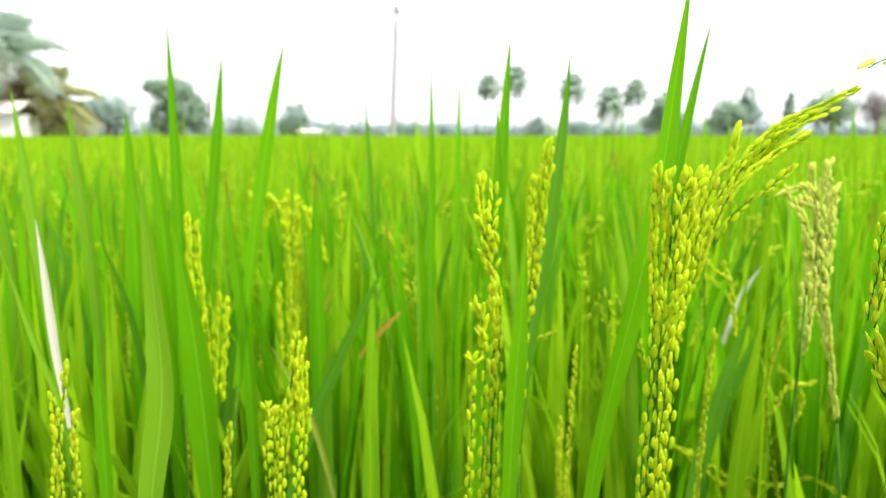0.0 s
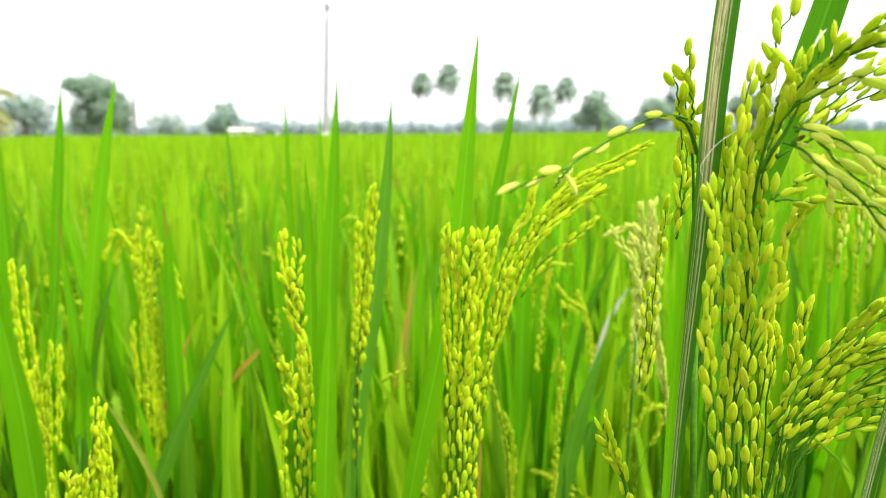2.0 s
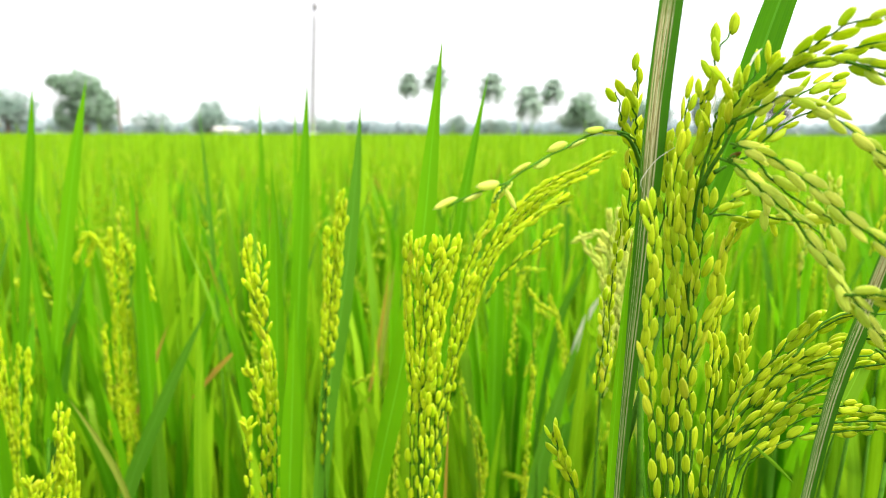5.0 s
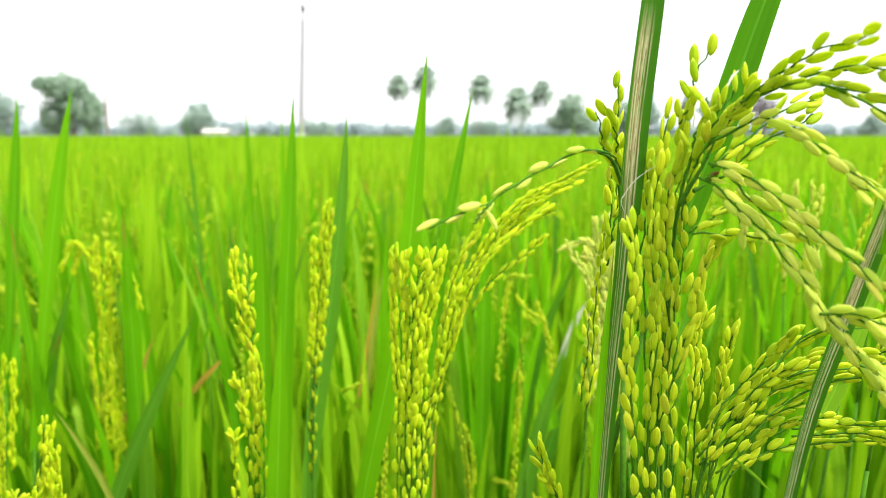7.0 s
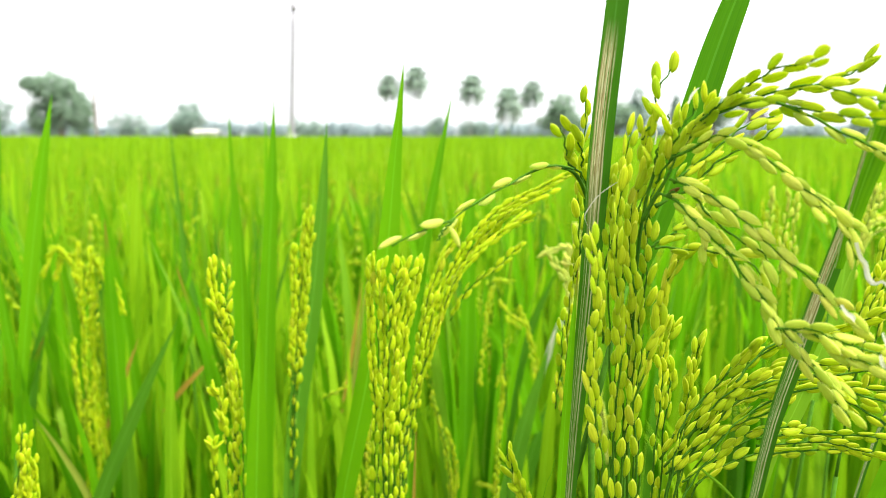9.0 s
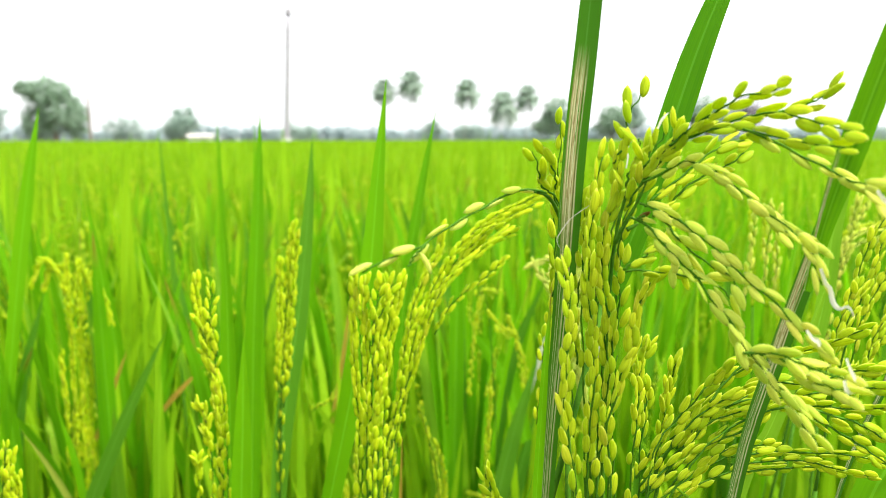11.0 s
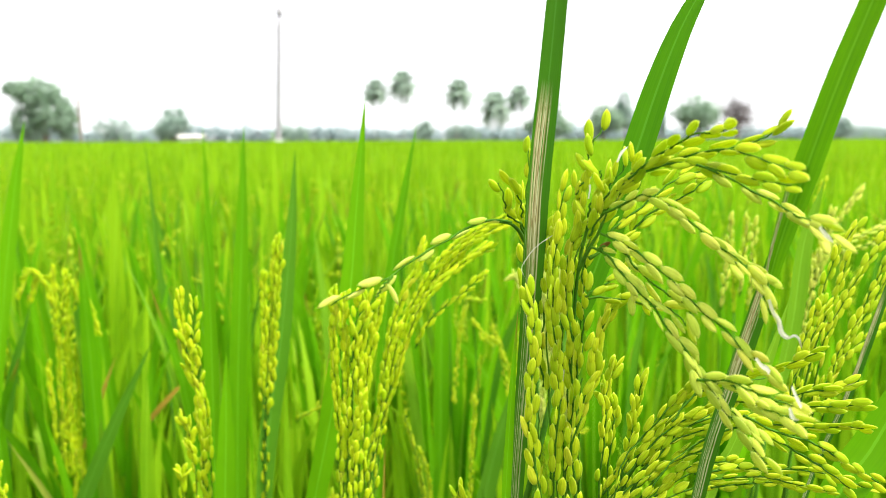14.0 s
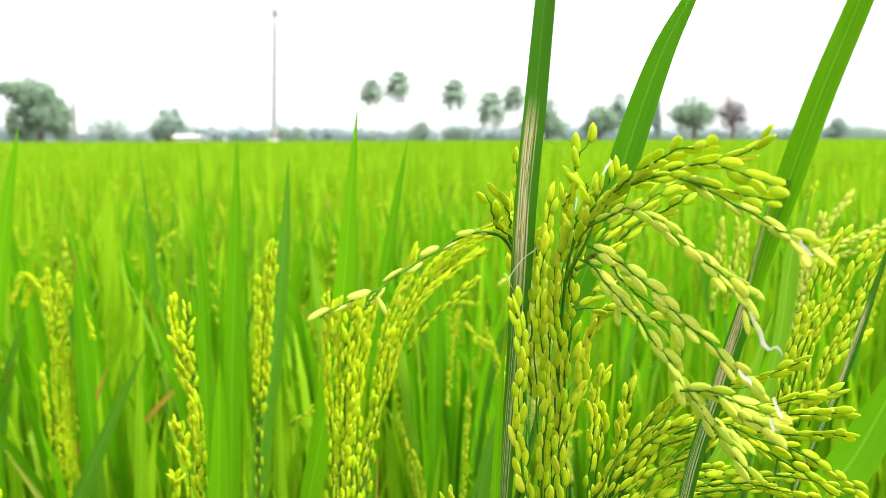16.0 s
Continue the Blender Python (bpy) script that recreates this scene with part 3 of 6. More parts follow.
leaf(main_plant, 0.00028, [(0.229, 0.230, 1.040), (0.223, 0.230, 1.036), (0.219, 0.230, 1.031), (0.218, 0.230, 1.028), (0.220, 0.230, 1.024)], WITHERED, 0, stem=False, name='fibre', label='fine pale hair')
pan = panicle(main_plant, [(0.2340, 0.2600, 0.9644), (0.2333, 0.2620, 0.9908), (0.2321, 0.2620, 1.0106), (0.2289, 0.2580, 1.0282), (0.2235, 0.2500, 1.0410)], GRAIN, 1.0, slim=0.9)
branch(pan, [(0.2243, 0.2500, 1.0370), (0.2212, 0.2475, 1.0425), (0.2176, 0.2450, 1.0467), (0.2141, 0.2425, 1.0505), (0.2118, 0.2400, 1.0573)], 1.35)
branch(pan, [(0.2276, 0.2550, 1.0295), (0.2258, 0.2525, 1.0388), (0.2237, 0.2500, 1.0460), (0.2213, 0.2475, 1.0519), (0.2192, 0.2450, 1.0586)], 1.3)
branch(pan, [(0.2325, 0.2750, 0.9990), (0.2326, 0.2748, 1.0080), (0.2323, 0.2746, 1.0235), (0.2323, 0.2744, 1.0388), (0.2327, 0.2742, 1.0537), (0.2330, 0.2740, 1.0701)], 1.15)
branch(pan, [(0.2338, 0.2760, 1.0078), (0.2353, 0.2760, 1.0234), (0.2360, 0.2760, 1.0431)], 1.15)
branch(pan, [(0.2525, 0.3500, 0.9094), (0.2549, 0.3500, 0.9276), (0.2551, 0.3480, 0.9491), (0.2534, 0.3420, 0.9710), (0.2527, 0.3360, 0.9917), (0.2528, 0.3300, 1.0061)], 1.05)
branch(pan, [(0.2505, 0.3500, 0.9125), (0.2520, 0.3500, 0.9307), (0.2531, 0.3500, 0.9516), (0.2542, 0.3500, 0.9605)], 1.2)
pan = panicle(main_plant, [(0.2264, 0.2500, 1.0327), (0.2215, 0.2450, 1.0394), (0.2168, 0.2400, 1.0430), (0.2113, 0.2350, 1.0445)], GRAIN_PALE, 1.12, slim=0.72, stem=False)
branch(pan, [(0.2160, 0.2370, 1.0434), (0.2082, 0.2348, 1.0448), (0.2012, 0.2326, 1.0441), (0.1941, 0.2297, 1.0413), (0.1877, 0.2266, 1.0386), (0.1795, 0.2228, 1.0348), (0.1716, 0.2183, 1.0302), (0.1657, 0.2142, 1.0283), (0.1593, 0.2111, 1.0266), (0.1514, 0.2080, 1.0233)], 1.75, sway=0.0008)
branch(pan, [(0.1712, 0.2150, 1.0307), (0.1684, 0.2140, 1.0277), (0.1650, 0.2130, 1.0240)], 1.6, sway=0.0005)
side_plant = plant(-0.262, 0.730, "green rice plant with upright leaves and ripening panicles")
leaf(side_plant, 0.0291, [(-0.164, 0.620, 0.635), (-0.168, 0.620, 0.725), (-0.174, 0.620, 0.826), (-0.187, 0.620, 0.936)], LEAF, -10)
pan = panicle(side_plant, [(-0.185, 0.660, 0.671), (-0.184, 0.660, 0.726), (-0.183, 0.660, 0.812), (-0.186, 0.660, 0.879), (-0.187, 0.660, 0.929)], GRAIN_GOLD, 1.1)
branch(pan, [(-0.185, 0.660, 0.671), (-0.184, 0.660, 0.726), (-0.183, 0.660, 0.812), (-0.186, 0.660, 0.879), (-0.187, 0.660, 0.929)], 0.7)
branch(pan, [(-0.171, 0.660, 0.758), (-0.167, 0.660, 0.811), (-0.162, 0.660, 0.858)], 0.7)
branch(pan, [(-0.181, 0.660, 0.671), (-0.181, 0.660, 0.726), (-0.181, 0.660, 0.780), (-0.178, 0.660, 0.832)], 0.7)
branch(pan, [(-0.178, 0.663, 0.665), (-0.177, 0.663, 0.720), (-0.176, 0.663, 0.806), (-0.179, 0.663, 0.873), (-0.180, 0.663, 0.923)], 0.7)
branch(pan, [(-0.164, 0.663, 0.752), (-0.160, 0.663, 0.805), (-0.155, 0.663, 0.852)], 0.7)
branch(pan, [(-0.174, 0.663, 0.665), (-0.174, 0.663, 0.720), (-0.174, 0.663, 0.774), (-0.171, 0.663, 0.826)], 0.7)
leaf(side_plant, 0.0120, [(-0.213, 0.700, 0.748), (-0.210, 0.700, 0.829), (-0.208, 0.700, 0.918), (-0.208, 0.700, 1.025), (-0.209, 0.700, 1.112)], LEAF, 0)
leaf(side_plant, 0.0141, [(-0.358, 0.750, 0.693), (-0.367, 0.750, 0.854), (-0.375, 0.750, 0.953), (-0.383, 0.750, 1.052)], LEAF_PALE, 10)
leaf(side_plant, 0.0175, [(-0.336, 0.800, 0.671), (-0.339, 0.800, 0.843), (-0.346, 0.800, 0.944), (-0.351, 0.800, 1.040)], LEAF_PALE, -10)
leaf(side_plant, 0.0159, [(-0.318, 0.850, 0.650), (-0.311, 0.850, 0.853), (-0.310, 0.850, 0.959), (-0.311, 0.850, 1.035)], LEAF, 5)
fan_plant = plant(0.263, 0.245, "rice plant with a fanned panicle of plump green grains")
pan = panicle(fan_plant, [(0.2628, 0.2600, 0.8554), (0.2674, 0.2575, 0.9152), (0.2755, 0.2550, 0.9387), (0.2863, 0.2525, 0.9539), (0.2974, 0.2500, 0.9591)], GRAIN, 0.93, slim=0.95)
branch(pan, [(0.2631, 0.2620, 0.8676), (0.2631, 0.2620, 0.8999), (0.2638, 0.2620, 0.9389), (0.2645, 0.2620, 0.9541), (0.2653, 0.2620, 0.9666), (0.2666, 0.2620, 0.9739), (0.2681, 0.2620, 0.9793)], 1.1)
branch(pan, [(0.2691, 0.2660, 0.8640), (0.2690, 0.2660, 0.8969), (0.2690, 0.2660, 0.9392), (0.2699, 0.2660, 0.9571), (0.2675, 0.2660, 0.9654)], 1.1)
branch(pan, [(0.2769, 0.2677, 0.8617), (0.2773, 0.2677, 0.8949), (0.2775, 0.2677, 0.9351), (0.2795, 0.2677, 0.9506), (0.2809, 0.2677, 0.9608), (0.2831, 0.2677, 0.9701)], 1.1)
branch(pan, [(0.2588, 0.2500, 0.9302), (0.2676, 0.2465, 0.9478), (0.2764, 0.2430, 0.9612), (0.2826, 0.2395, 0.9704), (0.2876, 0.2360, 0.9776)], 1.1)
branch(pan, [(0.2592, 0.2480, 0.9287), (0.2709, 0.2455, 0.9456), (0.2814, 0.2430, 0.9579), (0.2895, 0.2405, 0.9648), (0.2972, 0.2380, 0.9683)], 1.1)
branch(pan, [(0.2597, 0.2460, 0.9273), (0.2731, 0.2445, 0.9415), (0.2841, 0.2430, 0.9529), (0.2929, 0.2415, 0.9577), (0.3022, 0.2400, 0.9609)], 1.1)
branch(pan, [(0.2618, 0.2450, 0.9252), (0.2759, 0.2450, 0.9381), (0.2880, 0.2450, 0.9449), (0.3003, 0.2450, 0.9482), (0.3081, 0.2450, 0.9535)], 1.1)
branch(pan, [(0.2690, 0.2500, 0.9205), (0.2812, 0.2500, 0.9301), (0.2935, 0.2500, 0.9370), (0.3063, 0.2500, 0.9389), (0.3171, 0.2500, 0.9405)], 1.1)
branch(pan, [(0.2741, 0.2500, 0.9187), (0.2864, 0.2500, 0.9268), (0.3016, 0.2500, 0.9300), (0.3160, 0.2500, 0.9304)], 1.1)
branch(pan, [(0.2760, 0.2560, 0.9382), (0.2907, 0.2560, 0.9526), (0.3047, 0.2560, 0.9569), (0.3245, 0.2560, 0.9567)], 1.1)
branch(pan, [(0.2719, 0.2500, 0.9426), (0.2862, 0.2460, 0.9645), (0.2982, 0.2420, 0.9761), (0.3097, 0.2350, 0.9816), (0.3148, 0.2250, 0.9875), (0.3239, 0.2150, 0.9966)], 1.1)
branch(pan, [(0.2757, 0.2500, 0.9411), (0.2896, 0.2450, 0.9612), (0.3062, 0.2400, 0.9692), (0.3204, 0.2350, 0.9695), (0.3338, 0.2300, 0.9756), (0.3418, 0.2275, 0.9772), (0.3505, 0.2250, 0.9803)], 1.1)
branch(pan, [(0.2758, 0.2500, 0.9386), (0.2953, 0.2460, 0.9580), (0.3154, 0.2420, 0.9618), (0.3397, 0.2370, 0.9669), (0.3478, 0.2310, 0.9686), (0.3525, 0.2250, 0.9697)], 1.1)
branch(pan, [(0.2784, 0.2500, 0.9359), (0.2995, 0.2440, 0.9536), (0.3180, 0.2380, 0.9608), (0.3353, 0.2304, 0.9622), (0.3405, 0.2212, 0.9650), (0.3427, 0.2120, 0.9671)], 1.1)
branch(pan, [(0.2996, 0.2180, 0.9738), (0.3110, 0.2154, 0.9672), (0.3223, 0.2128, 0.9635), (0.3301, 0.2102, 0.9598), (0.3379, 0.2076, 0.9549), (0.3457, 0.2050, 0.9495)], 1.1)
branch(pan, [(0.3023, 0.2220, 0.9709), (0.3114, 0.2190, 0.9641), (0.3223, 0.2160, 0.9574), (0.3305, 0.2130, 0.9518), (0.3396, 0.2100, 0.9446)], 1.1)
branch(pan, [(0.2947, 0.2430, 0.9398), (0.3113, 0.2414, 0.9414), (0.3258, 0.2398, 0.9396), (0.3403, 0.2382, 0.9384), (0.3552, 0.2366, 0.9358), (0.3718, 0.2350, 0.9298)], 1.1)
branch(pan, [(0.2948, 0.2430, 0.9374), (0.3193, 0.2413, 0.9370), (0.3365, 0.2397, 0.9338), (0.3542, 0.2380, 0.9287)], 1.1)
branch(pan, [(0.3039, 0.2450, 0.9310), (0.3272, 0.2450, 0.9319), (0.3489, 0.2450, 0.9268)], 1.1)
branch(pan, [(0.2624, 0.2550, 0.8833), (0.2662, 0.2550, 0.9193), (0.2729, 0.2550, 0.9414), (0.2824, 0.2550, 0.9557), (0.2945, 0.2550, 0.9672)], 60.0)
branch(pan, [(0.2637, 0.2520, 0.8852), (0.2687, 0.2520, 0.9207), (0.2792, 0.2520, 0.9398), (0.2937, 0.2520, 0.9536), (0.3112, 0.2520, 0.9623)], 60.0)
branch(pan, [(0.2671, 0.2540, 0.8834), (0.2735, 0.2540, 0.9165), (0.2880, 0.2540, 0.9356), (0.3053, 0.2540, 0.9493), (0.3260, 0.2540, 0.9553)], 60.0)
branch(pan, [(0.2603, 0.2470, 0.8889), (0.2652, 0.2470, 0.9213), (0.2743, 0.2470, 0.9402), (0.2837, 0.2470, 0.9516)], 60.0)
branch(pan, [(0.2697, 0.2540, 0.8831), (0.2786, 0.2540, 0.9160), (0.2959, 0.2540, 0.9323), (0.3139, 0.2540, 0.9384)], 60.0)
branch(pan, [(0.2561, 0.2430, 0.8922), (0.2598, 0.2430, 0.9240), (0.2650, 0.2430, 0.9454), (0.2742, 0.2430, 0.9566)], 60.0)
branch(pan, [(0.2588, 0.2380, 0.8952), (0.2649, 0.2380, 0.9239), (0.2773, 0.2380, 0.9419), (0.2936, 0.2380, 0.9548)], 60.0)
branch(pan, [(0.2793, 0.2350, 0.9666), (0.2930, 0.2350, 0.9783), (0.3073, 0.2350, 0.9809), (0.3196, 0.2350, 0.9801)], 60.0)
leaf(fan_plant, 0.0016, [(0.2714, 0.2400, 0.9300), (0.2795, 0.2400, 0.9229), (0.2888, 0.2400, 0.9138)], LEAF_PALE, 40, stem=False)
tall_leaf_plant = plant(0.249, 0.262, "rice plant with a broad upright deep green leaf")
leaf(tall_leaf_plant, 0.0118, [(0.2477, 0.2620, 0.9969), (0.2580, 0.2620, 1.0202), (0.2672, 0.2620, 1.0467), (0.2750, 0.2620, 1.0705), (0.2822, 0.2620, 1.0929), (0.2907, 0.2620, 1.1150), (0.2999, 0.2620, 1.1326), (0.3060, 0.2620, 1.1457)], LEAF_DEEP, -10, taper=0.95, foot=0.8)
edge_plant = plant(0.350, 0.280, "rice plant with glossy upright leaves and dried leaf margins")
leaf(edge_plant, 0.0080, [(0.279, 0.232, 0.852), (0.287, 0.225, 0.942), (0.294, 0.219, 0.985), (0.300, 0.212, 1.022), (0.304, 0.206, 1.050), (0.304, 0.200, 1.064)], DRY_LEAF, 10, taper=0.6)
leaf(edge_plant, 0.0084, [(0.295, 0.206, 1.013), (0.297, 0.203, 1.034), (0.302, 0.200, 1.058), (0.310, 0.196, 1.091), (0.320, 0.193, 1.122), (0.323, 0.190, 1.139)], LEAF_EDGE, -25, taper=0.3, fold=0.6, foot=0.3, stem=False)
leaf(edge_plant, 0.0084, [(0.289, 0.255, 0.837), (0.310, 0.255, 0.924), (0.320, 0.255, 0.944), (0.333, 0.255, 0.979), (0.342, 0.255, 1.008)], LEAF_PALE, 15)
leaf(edge_plant, 0.0080, [(0.349, 0.270, 0.823), (0.368, 0.270, 0.911), (0.385, 0.270, 0.954), (0.398, 0.270, 0.994), (0.407, 0.270, 1.025), (0.414, 0.270, 1.054)], DRY_LEAF, 30)
leaf(edge_plant, 0.0178, [(0.327, 0.240, 0.832), (0.356, 0.240, 0.917), (0.375, 0.240, 0.946), (0.390, 0.240, 0.975), (0.404, 0.240, 1.009)], LEAF, -20)
leaf(edge_plant, 0.0141, [(0.439, 0.400, 0.886), (0.452, 0.400, 0.947), (0.457, 0.400, 1.007), (0.468, 0.400, 1.047)], LEAF_PALE, 10)
leaf(edge_plant, 0.0159, [(0.447, 0.340, 0.770), (0.461, 0.340, 0.859), (0.477, 0.340, 0.921), (0.495, 0.340, 0.975)], LEAF, 20)
pan = panicle(edge_plant, [(0.3865, 0.3100, 0.8835), (0.3913, 0.3100, 0.9276), (0.3981, 0.3100, 0.9641), (0.4070, 0.3100, 0.9938)], GRAIN, 0.98, slim=0.95)
branch(pan, [(0.3884, 0.3120, 0.9269), (0.3930, 0.3120, 0.9638), (0.3992, 0.3120, 0.9877), (0.4069, 0.3120, 1.0113), (0.4191, 0.3120, 1.0286)])
branch(pan, [(0.3925, 0.3050, 0.9295), (0.3975, 0.3050, 0.9657), (0.4056, 0.3050, 0.9847), (0.4165, 0.3050, 1.0064), (0.4308, 0.3050, 1.0270)])
branch(pan, [(0.4064, 0.3100, 0.9264), (0.4120, 0.3100, 0.9572), (0.4224, 0.3100, 0.9781), (0.4326, 0.3100, 1.0034), (0.4434, 0.3100, 1.0224)])
branch(pan, [(0.3768, 0.3000, 0.9267), (0.3807, 0.3000, 0.9504), (0.3862, 0.3000, 0.9679), (0.3932, 0.3000, 0.9828), (0.3953, 0.3000, 0.9908)])
branch(pan, [(0.3968, 0.3180, 0.9303), (0.4029, 0.3180, 0.9583), (0.4123, 0.3180, 0.9857), (0.4218, 0.3180, 1.0097)])
branch(pan, [(0.4162, 0.3200, 0.9410), (0.4277, 0.3200, 0.9657), (0.4380, 0.3200, 0.9841), (0.4490, 0.3200, 1.0024)])
branch(pan, [(0.4036, 0.3150, 0.9246), (0.4118, 0.3150, 0.9462), (0.4241, 0.3150, 0.9611), (0.4401, 0.3150, 0.9728)])
bush_plant = plant(0.601, 0.650, "green rice plant with upright leaves and ripening panicles")
pan = panicle(bush_plant, [(0.5345, 0.5000, 0.8390), (0.5379, 0.5000, 0.8927), (0.5420, 0.5000, 0.9356), (0.5465, 0.5000, 0.9731)], GRAIN_LIGHT, 1.05, slim=1.0)
branch(pan, [(0.5394, 0.5000, 0.9358), (0.5471, 0.5000, 0.9777), (0.5627, 0.5000, 1.0097), (0.5801, 0.5000, 1.0332)], 1.1)
branch(pan, [(0.5404, 0.5000, 0.9546), (0.5507, 0.5000, 0.9832), (0.5807, 0.5000, 0.9954), (0.6189, 0.5000, 1.0095)], 1.1)
branch(pan, [(0.5423, 0.5000, 0.9498), (0.5537, 0.5000, 0.9784), (0.5817, 0.5000, 0.9851), (0.6205, 0.5000, 0.9945)], 1.1)
branch(pan, [(0.5365, 0.5000, 0.9216), (0.5447, 0.5000, 0.9638), (0.5521, 0.5000, 0.9961), (0.5540, 0.5000, 1.0144)], 1.1)
branch(pan, [(0.4635, 0.5000, 0.9390), (0.4660, 0.5000, 0.9755), (0.4675, 0.5000, 1.0106)], 1.1)
branch(pan, [(0.4777, 0.5000, 0.9476), (0.4801, 0.5000, 0.9842), (0.4806, 0.5000, 1.0121)], 1.1)
branch(pan, [(0.4884, 0.5000, 0.9379), (0.4887, 0.5000, 0.9748), (0.4874, 0.5000, 1.0066)], 1.1)
branch(pan, [(0.5348, 0.5000, 0.8977), (0.5386, 0.5000, 0.9452), (0.5388, 0.5000, 0.9779)], 1.1)
pan = panicle(bush_plant, [(0.566, 0.550, 0.920), (0.584, 0.550, 0.976), (0.619, 0.550, 1.026)], GRAIN, 1)
branch(pan, [(0.566, 0.550, 0.920), (0.584, 0.550, 0.976), (0.619, 0.550, 1.026)])
branch(pan, [(0.570, 0.550, 0.941), (0.595, 0.550, 0.981), (0.657, 0.550, 0.994)])
branch(pan, [(0.574, 0.550, 0.961), (0.606, 0.550, 0.986), (0.663, 0.550, 0.979)])
branch(pan, [(0.559, 0.550, 0.941), (0.572, 0.550, 0.987), (0.585, 0.550, 1.036)])
branch(pan, [(0.649, 0.550, 0.895), (0.662, 0.550, 0.947), (0.674, 0.550, 0.999)])
pan = panicle(bush_plant, [(0.635, 0.750, 0.868), (0.630, 0.750, 0.923), (0.625, 0.750, 0.977)], GRAIN, 1)
branch(pan, [(0.635, 0.750, 0.868), (0.630, 0.750, 0.923), (0.625, 0.750, 0.977)])
branch(pan, [(0.654, 0.750, 0.867), (0.646, 0.750, 0.929), (0.643, 0.750, 0.977)])
branch(pan, [(0.671, 0.750, 0.839), (0.662, 0.750, 0.908), (0.654, 0.750, 0.949)])
arched_plant = plant(0.160, 0.453, "rice plant whose dense panicle arches over to one side")
pan = panicle(arched_plant, [(0.1612, 0.4120, 0.7397), (0.1651, 0.4120, 0.8550), (0.1665, 0.4120, 0.8988), (0.1684, 0.4120, 0.9344), (0.1715, 0.4120, 0.9622), (0.1744, 0.4120, 0.9775)], GRAIN_GOLD, 1.1, slim=1.0)
branch(pan, [(0.1557, 0.4050, 0.7693), (0.1570, 0.4050, 0.8224), (0.1586, 0.4050, 0.8880), (0.1581, 0.4050, 0.9164), (0.1576, 0.4050, 0.9441), (0.1574, 0.4050, 0.9663), (0.1574, 0.4050, 0.9848)])
branch(pan, [(0.1613, 0.4050, 0.7686), (0.1625, 0.4050, 0.8218), (0.1639, 0.4050, 0.8876), (0.1645, 0.4050, 0.9230), (0.1633, 0.4050, 0.9507), (0.1620, 0.4050, 0.9695), (0.1645, 0.4050, 0.9805)])
branch(pan, [(0.1655, 0.4050, 0.7681), (0.1673, 0.4050, 0.8213), (0.1697, 0.4050, 0.8907), (0.1708, 0.4050, 0.9226), (0.1718, 0.4050, 0.9399), (0.1740, 0.4050, 0.9570), (0.1758, 0.4050, 0.9699), (0.1746, 0.4050, 0.9801)])
branch(pan, [(0.1699, 0.4080, 0.7653), (0.1720, 0.4080, 0.8190), (0.1732, 0.4080, 0.8855), (0.1746, 0.4080, 0.9142), (0.1766, 0.4080, 0.9352), (0.1795, 0.4080, 0.9525), (0.1820, 0.4080, 0.9662), (0.1855, 0.4080, 0.9804)])
branch(pan, [(0.1667, 0.4020, 0.9239), (0.1684, 0.4020, 0.9513), (0.1703, 0.4020, 0.9682), (0.1712, 0.4020, 0.9816)])
branch(pan, [(0.1672, 0.4000, 0.9452), (0.1711, 0.4000, 0.9613), (0.1768, 0.4000, 0.9731), (0.1791, 0.4000, 0.9804)])
branch(pan, [(0.1632, 0.4000, 0.7720), (0.1644, 0.4000, 0.8246), (0.1662, 0.4000, 0.8790), (0.1696, 0.4000, 0.9035), (0.1728, 0.4000, 0.9225)])
branch(pan, [(0.1587, 0.4100, 0.7653), (0.1608, 0.4100, 0.8490), (0.1617, 0.4100, 0.9000), (0.1617, 0.4100, 0.9389), (0.1608, 0.4100, 0.9632)], 60.0)
branch(pan, [(0.1637, 0.4120, 0.7632), (0.1650, 0.4120, 0.8475), (0.1672, 0.4120, 0.8988), (0.1691, 0.4120, 0.9343), (0.1721, 0.4120, 0.9587)], 60.0)
branch(pan, [(0.1608, 0.4110, 0.7643), (0.1626, 0.4110, 0.8483), (0.1646, 0.4110, 0.9065), (0.1665, 0.4110, 0.9418), (0.1682, 0.4110, 0.9694)], 60.0)
branch(pan, [(0.1687, 0.4130, 0.7618), (0.1706, 0.4130, 0.8465), (0.1724, 0.4130, 0.8980), (0.1749, 0.4130, 0.9337), (0.1782, 0.4130, 0.9546)], 60.0)
pan = panicle(arched_plant, [(0.1660, 0.4400, 0.7169), (0.1803, 0.4400, 0.8590), (0.1900, 0.4400, 0.9011), (0.1976, 0.4400, 0.9312)], GRAIN_GOLD, 1.04, slim=0.92)
branch(pan, [(0.1709, 0.4400, 0.7418), (0.1759, 0.4400, 0.7993), (0.1838, 0.4400, 0.8705), (0.1900, 0.4400, 0.9011), (0.1939, 0.4400, 0.9276), (0.1999, 0.4400, 0.9499), (0.2095, 0.4400, 0.9718), (0.2241, 0.4400, 0.9934), (0.2388, 0.4400, 1.0077), (0.2536, 0.4400, 1.0166), (0.2684, 0.4400, 1.0236), (0.2845, 0.4400, 1.0318)])
branch(pan, [(0.1684, 0.4350, 0.7458), (0.1722, 0.4350, 0.8027), (0.1797, 0.4350, 0.8730), (0.1848, 0.4350, 0.9033), (0.1898, 0.4350, 0.9331), (0.1954, 0.4350, 0.9551), (0.2030, 0.4350, 0.9768), (0.2103, 0.4350, 0.9911), (0.2142, 0.4350, 1.0072)])
